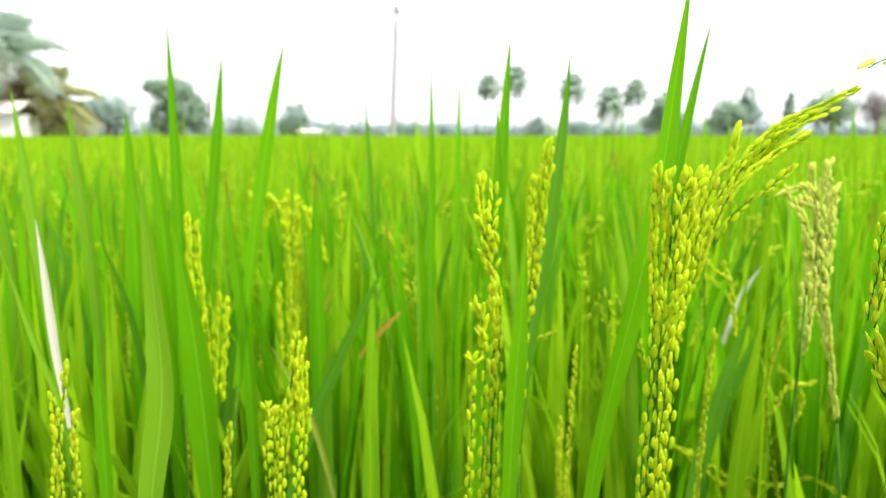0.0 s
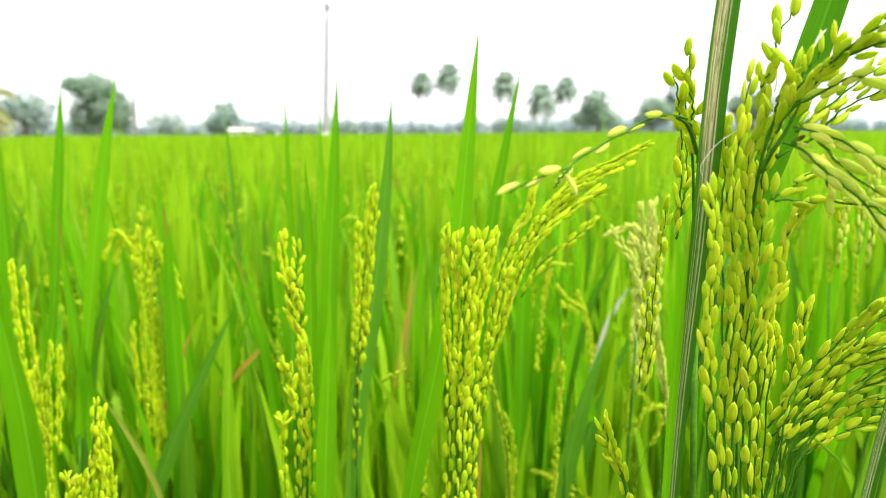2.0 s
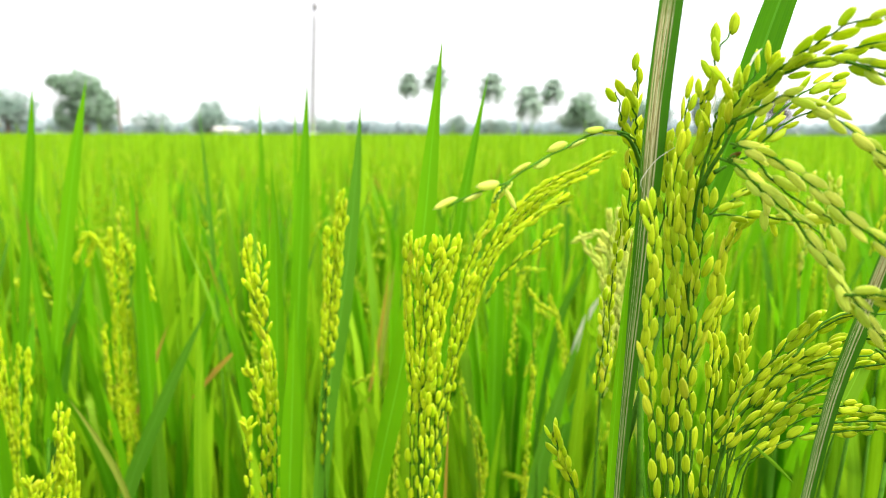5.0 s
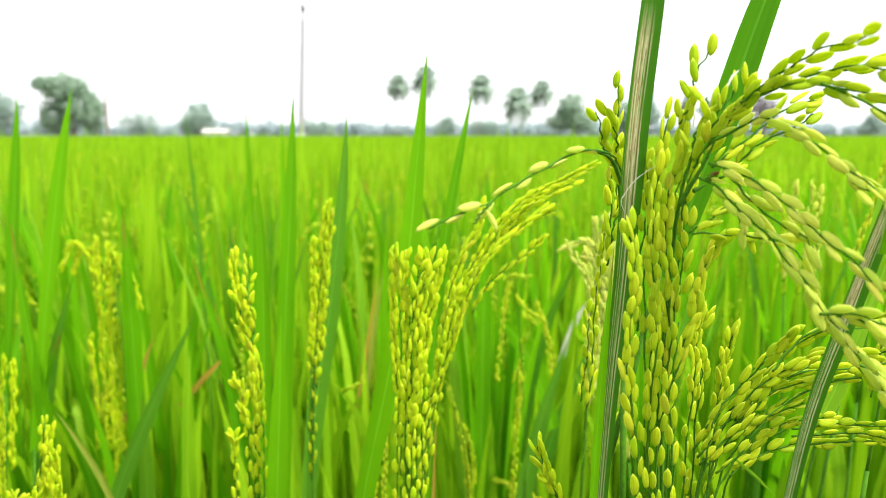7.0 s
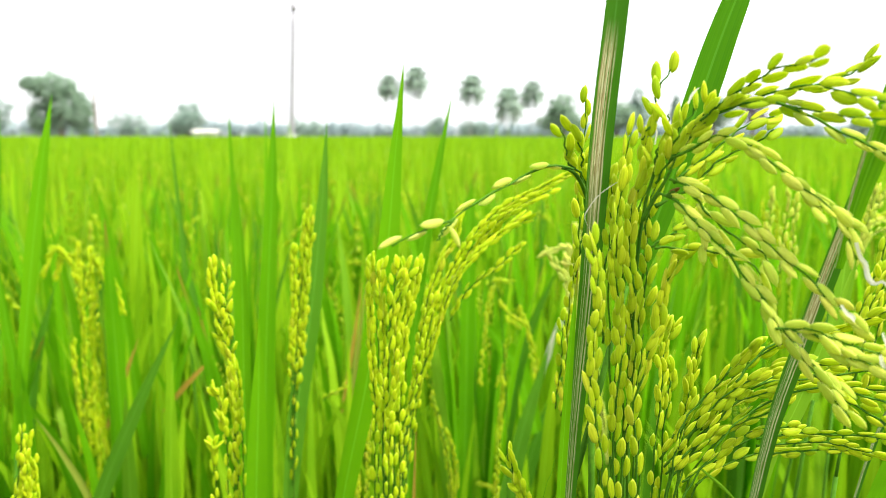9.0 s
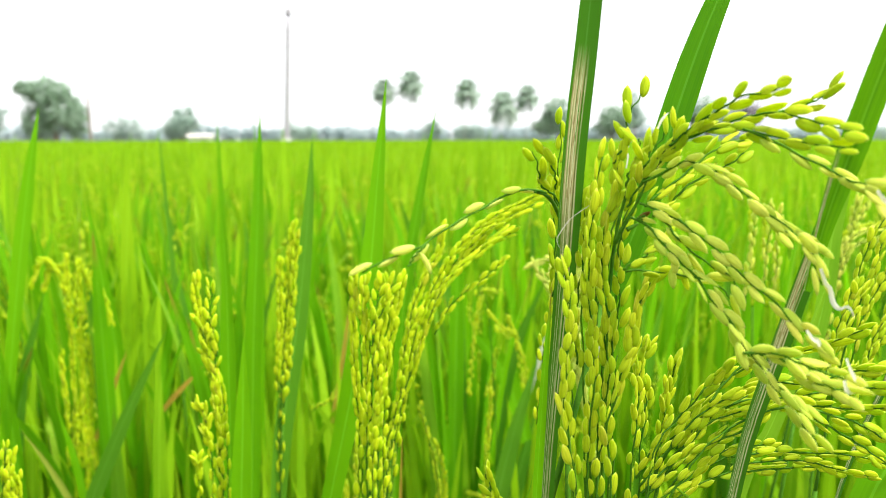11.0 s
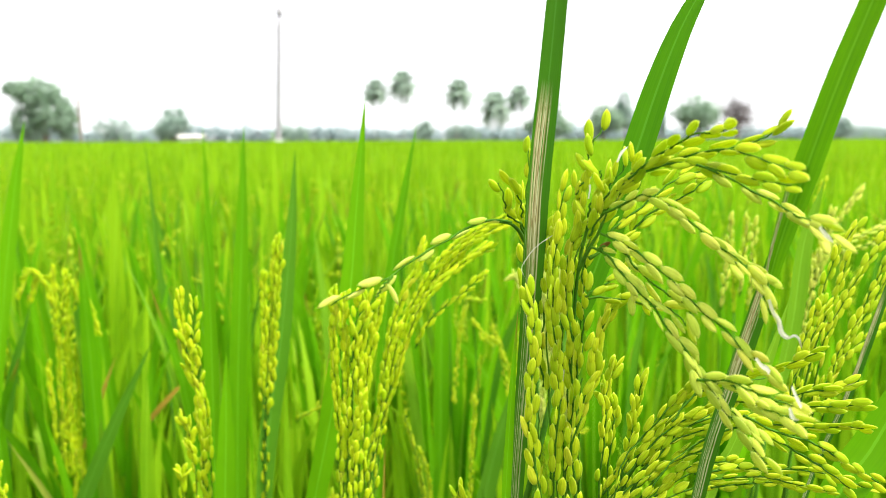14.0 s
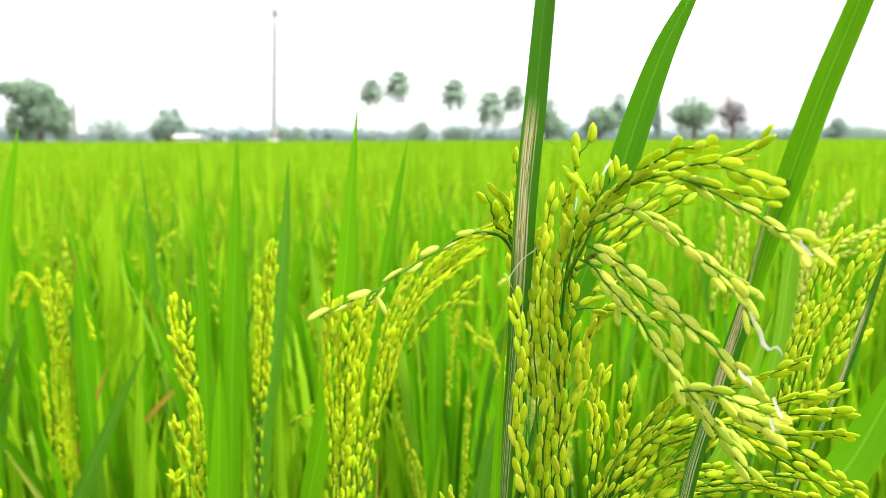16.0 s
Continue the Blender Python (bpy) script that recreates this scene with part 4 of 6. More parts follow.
branch(pan, [(0.1734, 0.4400, 0.7583), (0.1778, 0.4400, 0.8072), (0.1880, 0.4400, 0.8838), (0.1938, 0.4400, 0.9124), (0.1998, 0.4400, 0.9310), (0.2057, 0.4400, 0.9496), (0.2168, 0.4400, 0.9715), (0.2282, 0.4400, 0.9834), (0.2426, 0.4400, 0.9948), (0.2548, 0.4400, 1.0048)])
branch(pan, [(0.1923, 0.4450, 0.8991), (0.1981, 0.4450, 0.9238), (0.2042, 0.4450, 0.9445), (0.2139, 0.4450, 0.9649), (0.2269, 0.4450, 0.9851), (0.2399, 0.4450, 0.9996), (0.2548, 0.4450, 1.0104), (0.2653, 0.4450, 1.0168)])
branch(pan, [(0.1740, 0.4300, 0.8527), (0.1824, 0.4300, 0.8903), (0.1877, 0.4300, 0.9162), (0.1922, 0.4300, 0.9419), (0.1966, 0.4300, 0.9545)])
branch(pan, [(0.2112, 0.4500, 0.9363), (0.2191, 0.4500, 0.9513), (0.2290, 0.4500, 0.9624), (0.2411, 0.4500, 0.9692), (0.2525, 0.4500, 0.9795), (0.2567, 0.4500, 0.9839)])
branch(pan, [(0.2251, 0.4500, 0.9804), (0.2364, 0.4500, 0.9914), (0.2497, 0.4500, 0.9967), (0.2615, 0.4500, 1.0020)])
branch(pan, [(0.2097, 0.4470, 0.9589), (0.2209, 0.4470, 0.9792), (0.2358, 0.4470, 0.9975), (0.2526, 0.4470, 1.0109), (0.2754, 0.4470, 1.0202)])
leaf(arched_plant, 0.0155, [(0.127, 0.430, 0.729), (0.138, 0.430, 0.819), (0.156, 0.430, 0.906), (0.168, 0.430, 0.976), (0.174, 0.430, 1.037), (0.180, 0.430, 1.097)], LEAF, 10)
leaf(arched_plant, 0.0090, [(0.185, 0.500, 0.695), (0.188, 0.500, 0.785), (0.195, 0.500, 0.923), (0.203, 0.500, 0.987), (0.212, 0.500, 1.038), (0.221, 0.500, 1.083)], LEAF, -10)
leaf(arched_plant, 0.0077, [(0.168, 0.450, 0.715), (0.176, 0.450, 0.805), (0.183, 0.450, 0.852), (0.189, 0.450, 0.905)], LEAF_PALE, 0)
slender_plant = plant(0.083, 0.525, "green rice plant with upright leaves and ripening panicles")
pan = panicle(slender_plant, [(0.1029, 0.5480, 0.7518), (0.1050, 0.5480, 0.8286), (0.1081, 0.5480, 0.8842), (0.1119, 0.5480, 0.9248), (0.1155, 0.5480, 0.9559)], GRAIN_GOLD, 1.12, slim=1.0)
branch(pan, [(0.1021, 0.5480, 0.7811), (0.1048, 0.5480, 0.8752), (0.1074, 0.5480, 0.9160), (0.1079, 0.5480, 0.9451), (0.1096, 0.5480, 0.9693)])
branch(pan, [(0.1038, 0.5480, 0.7809), (0.1099, 0.5480, 0.8886), (0.1135, 0.5480, 0.9202), (0.1160, 0.5480, 0.9470), (0.1177, 0.5480, 0.9734), (0.1201, 0.5480, 0.9986)])
branch(pan, [(0.1089, 0.5480, 0.8564), (0.1129, 0.5480, 0.9022), (0.1179, 0.5480, 0.9380), (0.1199, 0.5480, 0.9645), (0.1215, 0.5480, 0.9886)])
branch(pan, [(0.1066, 0.5480, 0.8658), (0.1097, 0.5480, 0.9069), (0.1115, 0.5480, 0.9382), (0.1139, 0.5480, 0.9603)])
branch(pan, [(0.1114, 0.5480, 0.8794), (0.1152, 0.5480, 0.9202), (0.1180, 0.5480, 0.9558), (0.1182, 0.5480, 0.9778)])
leaf(slender_plant, 0.0148, [(0.074, 0.590, 0.647), (0.076, 0.590, 0.737), (0.083, 0.590, 0.885), (0.091, 0.590, 1.001), (0.096, 0.590, 1.084)], LEAF, -5)
leaf(slender_plant, 0.0155, [(0.094, 0.550, 0.667), (0.099, 0.550, 0.757), (0.109, 0.550, 0.850), (0.121, 0.550, 0.922), (0.131, 0.550, 1.004), (0.136, 0.550, 1.066)], LEAF_GREY, 20)
leaf(slender_plant, 0.0100, [(0.071, 0.490, 0.702), (0.073, 0.490, 0.792), (0.076, 0.490, 0.914), (0.077, 0.490, 0.972), (0.076, 0.490, 1.025)], LEAF, -15)
leaf(slender_plant, 0.0127, [(0.081, 0.450, 0.722), (0.084, 0.450, 0.812), (0.088, 0.450, 0.881), (0.091, 0.450, 0.941)], LEAF, 10)
curved_plant = plant(0.062, 0.455, "green rice plant with upright leaves and ripening panicles")
pan = panicle(curved_plant, [(0.0697, 0.4600, 0.7275), (0.0732, 0.4600, 0.8584), (0.0741, 0.4600, 0.8934), (0.0714, 0.4600, 0.9127), (0.0669, 0.4600, 0.9281), (0.0625, 0.4600, 0.9581)], GRAIN_GOLD, 1.1, slim=1.0)
branch(pan, [(0.0739, 0.4600, 0.7398), (0.0748, 0.4600, 0.7939), (0.0755, 0.4600, 0.8622), (0.0751, 0.4600, 0.8856), (0.0747, 0.4600, 0.9068), (0.0705, 0.4600, 0.9158), (0.0672, 0.4600, 0.9262), (0.0657, 0.4600, 0.9394), (0.0625, 0.4600, 0.9581), (0.0627, 0.4600, 0.9757)])
branch(pan, [(0.0644, 0.4600, 0.7410), (0.0654, 0.4600, 0.7949), (0.0665, 0.4600, 0.8590), (0.0648, 0.4600, 0.8747), (0.0636, 0.4600, 0.8872), (0.0614, 0.4600, 0.8935)])
branch(pan, [(0.0728, 0.4600, 0.9271), (0.0715, 0.4600, 0.9448), (0.0705, 0.4600, 0.9596), (0.0717, 0.4600, 0.9713)])
branch(pan, [(0.0680, 0.4600, 0.7405), (0.0690, 0.4600, 0.7945), (0.0713, 0.4600, 0.8703), (0.0712, 0.4600, 0.8917), (0.0727, 0.4600, 0.9089)])
branch(pan, [(0.0563, 0.4600, 0.7420), (0.0571, 0.4600, 0.7958), (0.0585, 0.4600, 0.8478), (0.0577, 0.4600, 0.8589)])
branch(pan, [(0.0713, 0.4600, 0.8146), (0.0731, 0.4600, 0.8545), (0.0729, 0.4600, 0.8819), (0.0717, 0.4600, 0.9032)])
branch(pan, [(0.0685, 0.4600, 0.9243), (0.0663, 0.4600, 0.9375), (0.0635, 0.4600, 0.9507)])
branch(pan, [(0.0721, 0.4600, 0.9127), (0.0712, 0.4600, 0.9317), (0.0691, 0.4600, 0.9523)])
left_plant = plant(-0.131, 0.749, "green rice plant with upright leaves and ripening panicles")
pan = panicle(left_plant, [(-0.130, 0.800, 0.612), (-0.129, 0.800, 0.667), (-0.126, 0.800, 0.771), (-0.123, 0.800, 0.859), (-0.122, 0.800, 0.942)], GRAIN_GOLD, 1.1)
branch(pan, [(-0.130, 0.800, 0.612), (-0.129, 0.800, 0.667), (-0.126, 0.800, 0.771), (-0.123, 0.800, 0.859), (-0.122, 0.800, 0.942)], 0.7)
branch(pan, [(-0.121, 0.800, 0.706), (-0.118, 0.800, 0.784), (-0.116, 0.800, 0.859)], 0.7)
branch(pan, [(-0.125, 0.800, 0.860), (-0.127, 0.800, 0.915), (-0.144, 0.800, 0.938), (-0.156, 0.800, 0.915)], 0.7)
branch(pan, [(-0.121, 0.800, 0.872), (-0.109, 0.800, 0.926), (-0.098, 0.800, 0.902), (-0.093, 0.800, 0.877)], 0.7)
branch(pan, [(-0.135, 0.800, 0.707), (-0.134, 0.800, 0.772), (-0.135, 0.800, 0.835)], 0.7)
branch(pan, [(-0.121, 0.804, 0.606), (-0.120, 0.804, 0.661), (-0.117, 0.804, 0.765), (-0.114, 0.804, 0.853), (-0.113, 0.804, 0.935)], 0.7)
branch(pan, [(-0.112, 0.804, 0.700), (-0.110, 0.804, 0.778), (-0.107, 0.804, 0.853)], 0.7)
branch(pan, [(-0.116, 0.804, 0.854), (-0.118, 0.804, 0.909), (-0.135, 0.804, 0.932), (-0.147, 0.804, 0.909)], 0.7)
branch(pan, [(-0.112, 0.804, 0.866), (-0.100, 0.804, 0.920), (-0.089, 0.804, 0.896), (-0.084, 0.804, 0.871)], 0.7)
branch(pan, [(-0.126, 0.804, 0.701), (-0.125, 0.804, 0.766), (-0.126, 0.804, 0.829)], 0.7)
leaf(left_plant, 0.0131, [(-0.160, 0.700, 0.754), (-0.135, 0.700, 0.917), (-0.117, 0.700, 1.020), (-0.102, 0.700, 1.091)], LEAF, 10)
leaf(left_plant, 0.0125, [(-0.224, 0.800, 0.777), (-0.208, 0.800, 0.899), (-0.194, 0.800, 1.016), (-0.186, 0.800, 1.092)], LEAF, 0)
leaf(left_plant, 0.0183, [(-0.092, 0.900, 0.659), (-0.106, 0.900, 0.805), (-0.117, 0.900, 0.896), (-0.127, 0.900, 0.991)], LEAF, 10)
leaf(left_plant, 0.0169, [(-0.120, 0.720, 0.594), (-0.100, 0.720, 0.681), (-0.059, 0.720, 0.780), (-0.011, 0.720, 0.878)], LEAF_GREY, 30)
leaf(left_plant, 0.0058, [(-0.049, 0.620, 0.650), (-0.069, 0.620, 0.738), (-0.088, 0.620, 0.786), (-0.109, 0.620, 0.825)], LEAF_STALK, 0)
leaf(left_plant, 0.0131, [(-0.145, 0.700, 0.606), (-0.146, 0.700, 0.696), (-0.148, 0.700, 0.787), (-0.157, 0.700, 0.886), (-0.162, 0.700, 0.974)], LEAF_RED, 0)
small_plant = plant(-0.076, 0.467, "green rice plant with upright leaves and ripening panicles")
pan = panicle(small_plant, [(-0.076, 0.467, 0.755), (-0.069, 0.467, 0.810), (-0.063, 0.467, 0.837), (-0.057, 0.467, 0.872)], GRAIN_GOLD, 1)
branch(pan, [(-0.076, 0.467, 0.755), (-0.069, 0.467, 0.810), (-0.063, 0.467, 0.837), (-0.057, 0.467, 0.872)], 0.8)
branch(pan, [(-0.061, 0.467, 0.754), (-0.058, 0.467, 0.809), (-0.056, 0.467, 0.832), (-0.057, 0.467, 0.855)], 0.8)
branch(pan, [(-0.080, 0.467, 0.756), (-0.079, 0.467, 0.811), (-0.078, 0.467, 0.824)], 0.8)
branch(pan, [(-0.073, 0.469, 0.749), (-0.066, 0.469, 0.804), (-0.060, 0.469, 0.831), (-0.054, 0.469, 0.866)], 0.8)
branch(pan, [(-0.058, 0.469, 0.748), (-0.055, 0.469, 0.803), (-0.053, 0.469, 0.826), (-0.054, 0.469, 0.849)], 0.8)
branch(pan, [(-0.077, 0.469, 0.750), (-0.076, 0.469, 0.805), (-0.075, 0.469, 0.818)], 0.8)
pale_plant = plant(0.356, 0.570, "rice plant with a pale flowering whitish-green panicle")
pan = panicle(pale_plant, [(0.333, 0.560, 0.873), (0.335, 0.560, 0.921), (0.338, 0.560, 0.954), (0.343, 0.560, 0.981)], GRAIN_PALE, 1.15)
branch(pan, [(0.333, 0.560, 0.873), (0.335, 0.560, 0.921), (0.338, 0.560, 0.954), (0.343, 0.560, 0.981)], 0.7)
branch(pan, [(0.335, 0.560, 0.902), (0.329, 0.560, 0.931), (0.313, 0.560, 0.960)], 0.7)
branch(pan, [(0.337, 0.560, 0.912), (0.343, 0.560, 0.945), (0.349, 0.560, 0.963)], 0.7)
branch(pan, [(0.337, 0.560, 0.834), (0.338, 0.560, 0.883), (0.341, 0.560, 0.931)], 0.7)
branch(pan, [(0.335, 0.560, 0.824), (0.332, 0.560, 0.874), (0.332, 0.560, 0.912)], 0.7)
branch(pan, [(0.3473, 0.5600, 0.8759), (0.3438, 0.5600, 0.9237), (0.3386, 0.5600, 0.9519), (0.3256, 0.5600, 0.9649), (0.3107, 0.5600, 0.9605)], 0.9)
branch(pan, [(0.3468, 0.5600, 0.8759), (0.3453, 0.5600, 0.9331), (0.3414, 0.5600, 0.9794)], 0.9)
branch(pan, [(0.3433, 0.5600, 0.8760), (0.3385, 0.5600, 0.9332), (0.3320, 0.5600, 0.9589)], 0.9)
branch(pan, [(0.3502, 0.5600, 0.8758), (0.3499, 0.5600, 0.9283), (0.3498, 0.5600, 0.9564)], 0.9)
branch(pan, [(0.3478, 0.5600, 0.8662), (0.3424, 0.5600, 0.9143), (0.3351, 0.5600, 0.9450), (0.3281, 0.5600, 0.9520)], 0.9)
branch(pan, [(0.3472, 0.5600, 0.8952), (0.3474, 0.5600, 0.9471), (0.3433, 0.5600, 0.9703)], 0.9)
pan = panicle(pale_plant, [(0.380, 0.580, 0.761), (0.366, 0.580, 0.836), (0.353, 0.580, 0.908), (0.340, 0.580, 0.978)], GRAIN_PALE, 1.15)
branch(pan, [(0.380, 0.580, 0.761), (0.366, 0.580, 0.836), (0.353, 0.580, 0.908), (0.340, 0.580, 0.978)], 0.7)
branch(pan, [(0.370, 0.580, 0.816), (0.350, 0.580, 0.884), (0.333, 0.580, 0.950)], 0.7)
hanging_plant = plant(0.326, 0.760, "green rice plant with upright leaves and ripening panicles")
pan = panicle(hanging_plant, [(0.327, 0.720, 0.576), (0.325, 0.720, 0.646), (0.320, 0.720, 0.776), (0.311, 0.720, 0.887), (0.302, 0.720, 0.905)], GRAIN, 1)
branch(pan, [(0.304, 0.716, 0.906), (0.296, 0.716, 0.865), (0.291, 0.716, 0.798)])
branch(pan, [(0.329, 0.716, 0.881), (0.340, 0.716, 0.857), (0.350, 0.716, 0.804)])
branch(pan, [(0.307, 0.716, 0.888), (0.320, 0.716, 0.873), (0.337, 0.716, 0.860)])
branch(pan, [(0.297, 0.716, 0.900), (0.307, 0.716, 0.907), (0.322, 0.716, 0.905)])
leaf(hanging_plant, 0.0259, [(0.377, 0.790, 0.705), (0.355, 0.790, 0.776), (0.331, 0.790, 0.818), (0.307, 0.790, 0.846)], LEAF, 10, stem=False)
leaf(hanging_plant, 0.0176, [(0.280, 0.750, 0.544), (0.281, 0.750, 0.634), (0.283, 0.750, 0.831), (0.285, 0.750, 0.955), (0.286, 0.750, 1.010)], LEAF, 0)
leaf(hanging_plant, 0.0225, [(0.307, 0.720, 0.557), (0.319, 0.720, 0.647), (0.342, 0.720, 0.749), (0.368, 0.720, 0.836)], LEAF_GREY, 20)
leaf(hanging_plant, 0.0192, [(0.341, 0.820, 0.501), (0.339, 0.820, 0.591), (0.333, 0.820, 0.738), (0.331, 0.820, 0.878)], LEAF, 0)
leaf(hanging_plant, 0.0125, [(0.4106, 0.9000, 0.7208), (0.4230, 0.9000, 0.7634), (0.4383, 0.9000, 0.8054), (0.4622, 0.9000, 0.8415)], WITHERED, 25, stem=False, label='dried whitish leaf')
short_plant = plant(0.219, 0.275, "green rice plant with upright leaves and ripening panicles")
pan = panicle(short_plant, [(0.234, 0.280, 0.820), (0.219, 0.280, 0.888), (0.212, 0.280, 0.904), (0.207, 0.280, 0.917)], GRAIN, 1)
branch(pan, [(0.229, 0.276, 0.845), (0.215, 0.276, 0.898), (0.209, 0.276, 0.911), (0.205, 0.276, 0.925)])
leaf(short_plant, 0.0021, [(0.203, 0.270, 0.814), (0.218, 0.270, 0.903), (0.222, 0.270, 0.918), (0.225, 0.270, 0.932)], LEAF, 60)
low_plant = plant(0.095, 0.773, "green rice plant with upright leaves and ripening panicles")
pan = panicle(low_plant, [(0.251, 0.650, 0.641), (0.248, 0.650, 0.696), (0.244, 0.650, 0.749), (0.229, 0.650, 0.812)], GRAIN, 1)
branch(pan, [(0.251, 0.650, 0.641), (0.248, 0.650, 0.696), (0.244, 0.650, 0.749), (0.229, 0.650, 0.812)])
branch(pan, [(0.250, 0.650, 0.641), (0.251, 0.650, 0.696), (0.253, 0.650, 0.731), (0.245, 0.650, 0.772)])
branch(pan, [(0.291, 0.650, 0.644), (0.292, 0.650, 0.699), (0.295, 0.650, 0.769), (0.298, 0.650, 0.820)])
branch(pan, [(0.126, 0.650, 0.813), (0.136, 0.650, 0.818), (0.149, 0.650, 0.827)])
leaf(low_plant, 0.0066, [(0.155, 0.940, 0.624), (0.171, 0.940, 0.766), (0.188, 0.940, 0.877)], LEAF_STALK, 0)
leaf(low_plant, 0.0063, [(-0.047, 0.800, 0.754), (-0.021, 0.800, 0.785), (0.010, 0.800, 0.816)], LEAF_RUST, 0, stem=False)
leaf(low_plant, 0.0060, [(-0.125, 0.850, 0.712), (-0.102, 0.850, 0.772), (-0.081, 0.850, 0.825)], LEAF_RUST, 0, stem=False)
leaf(low_plant, 0.0035, [(0.190, 0.500, 0.686), (0.192, 0.500, 0.776), (0.193, 0.500, 0.812), (0.195, 0.500, 0.847)], LEAF_RUST, 0, stem=False)
leaf(low_plant, 0.0049, [(0.146, 0.900, 0.690), (0.163, 0.900, 0.780), (0.179, 0.900, 0.882)], LEAF_RUST, 0, stem=False)
first_plant = plant(-0.196, 0.459, "green rice plant with upright leaves and ripening panicles")
leaf(first_plant, 0.0185, [(-0.151, 0.423, 0.688), (-0.143, 0.423, 0.777), (-0.132, 0.423, 0.850), (-0.133, 0.423, 0.913), (-0.137, 0.423, 0.986)], LEAF_PALE, -15)
leaf(first_plant, 0.0102, [(-0.205, 0.500, 0.646), (-0.204, 0.500, 0.736), (-0.204, 0.500, 0.814), (-0.204, 0.500, 0.880)], LEAF, 0)
leaf(first_plant, 0.0062, [(-0.226, 0.500, 0.797), (-0.232, 0.500, 0.856), (-0.235, 0.500, 0.908), (-0.238, 0.500, 0.949)], WITHERED, 0, name='leaf', label='dried whitish leaf')
leaf(first_plant, 0.0043, [(-0.190, 0.420, 0.845), (-0.203, 0.420, 0.887), (-0.217, 0.420, 0.940)], LEAF_PALE, 0, stem=False)
pan = panicle(first_plant, [(-0.210, 0.450, 0.713), (-0.210, 0.450, 0.767), (-0.209, 0.450, 0.810), (-0.200, 0.450, 0.858)], GRAIN, 1)
branch(pan, [(-0.210, 0.450, 0.713), (-0.210, 0.450, 0.767), (-0.209, 0.450, 0.810), (-0.200, 0.450, 0.858)])
branch(pan, [(-0.202, 0.450, 0.716), (-0.200, 0.450, 0.771), (-0.199, 0.450, 0.802), (-0.197, 0.450, 0.826)])
branch(pan, [(-0.220, 0.450, 0.716), (-0.215, 0.450, 0.771), (-0.211, 0.450, 0.803), (-0.210, 0.450, 0.845)])
back_plant = plant(-0.082, 0.794, "green rice plant with upright leaves and ripening panicles")
leaf(back_plant, 0.0088, [(0.034, 0.800, 0.708), (0.036, 0.800, 0.873), (0.037, 0.800, 0.968), (0.036, 0.800, 1.089)], LEAF, 0)
leaf(back_plant, 0.0080, [(0.062, 0.850, 0.761), (0.065, 0.850, 0.885), (0.068, 0.850, 0.979), (0.070, 0.850, 1.081)], LEAF, 0)
leaf(back_plant, 0.0063, [(-0.032, 0.900, 0.747), (-0.034, 0.900, 0.857), (-0.038, 0.900, 0.963), (-0.044, 0.900, 1.079)], LEAF_GREY, 0)
leaf(back_plant, 0.0199, [(-0.272, 0.850, 0.620), (-0.272, 0.850, 0.791), (-0.278, 0.850, 0.913), (-0.286, 0.850, 1.014)], LEAF, 0)
leaf(back_plant, 0.0119, [(-0.395, 0.950, 0.736), (-0.405, 0.950, 0.851), (-0.416, 0.950, 0.947), (-0.424, 0.950, 1.043)], LEAF, 0)
pan = panicle(back_plant, [(0.163, 0.660, 0.594), (0.165, 0.660, 0.649), (0.168, 0.660, 0.725), (0.170, 0.660, 0.802)], GRAIN, 1)
branch(pan, [(0.163, 0.660, 0.594), (0.165, 0.660, 0.649), (0.168, 0.660, 0.725), (0.170, 0.660, 0.802)])
branch(pan, [(0.160, 0.660, 0.594), (0.159, 0.660, 0.649), (0.158, 0.660, 0.690), (0.158, 0.660, 0.730)])
pan = panicle(back_plant, [(-0.136, 0.550, 0.658), (-0.133, 0.550, 0.713), (-0.130, 0.550, 0.746), (-0.127, 0.550, 0.776)], GRAIN, 1)
branch(pan, [(-0.136, 0.550, 0.658), (-0.133, 0.550, 0.713), (-0.130, 0.550, 0.746), (-0.127, 0.550, 0.776)])
clump_plant = plant(0.366, 0.783, "green rice plant with upright leaves and ripening panicles")
pan = panicle(clump_plant, [(0.434, 0.750, 0.535), (0.428, 0.750, 0.589), (0.402, 0.750, 0.723), (0.419, 0.750, 0.812)], GRAIN, 1)
branch(pan, [(0.434, 0.750, 0.535), (0.428, 0.750, 0.589), (0.402, 0.750, 0.723), (0.419, 0.750, 0.812)])
branch(pan, [(0.421, 0.750, 0.555), (0.395, 0.750, 0.603), (0.334, 0.750, 0.650), (0.300, 0.750, 0.665)])
branch(pan, [(0.510, 0.750, 0.593), (0.464, 0.750, 0.623), (0.426, 0.750, 0.617), (0.380, 0.750, 0.627)])
branch(pan, [(0.363, 0.750, 0.787), (0.356, 0.750, 0.831), (0.329, 0.750, 0.856)])
branch(pan, [(0.316, 0.750, 0.775), (0.325, 0.750, 0.806), (0.330, 0.750, 0.832)])
branch(pan, [(0.407, 0.750, 0.697), (0.424, 0.750, 0.729), (0.454, 0.750, 0.738)])
branch(pan, [(0.433, 0.750, 0.683), (0.443, 0.750, 0.722), (0.416, 0.750, 0.752)])
branch(pan, [(0.399, 0.750, 0.554), (0.375, 0.750, 0.604), (0.355, 0.750, 0.624), (0.308, 0.750, 0.662)])
leaf(clump_plant, 0.0250, [(0.340, 0.800, 0.474), (0.351, 0.800, 0.563), (0.384, 0.800, 0.704), (0.446, 0.800, 0.852)], LEAF_GREY, 20)
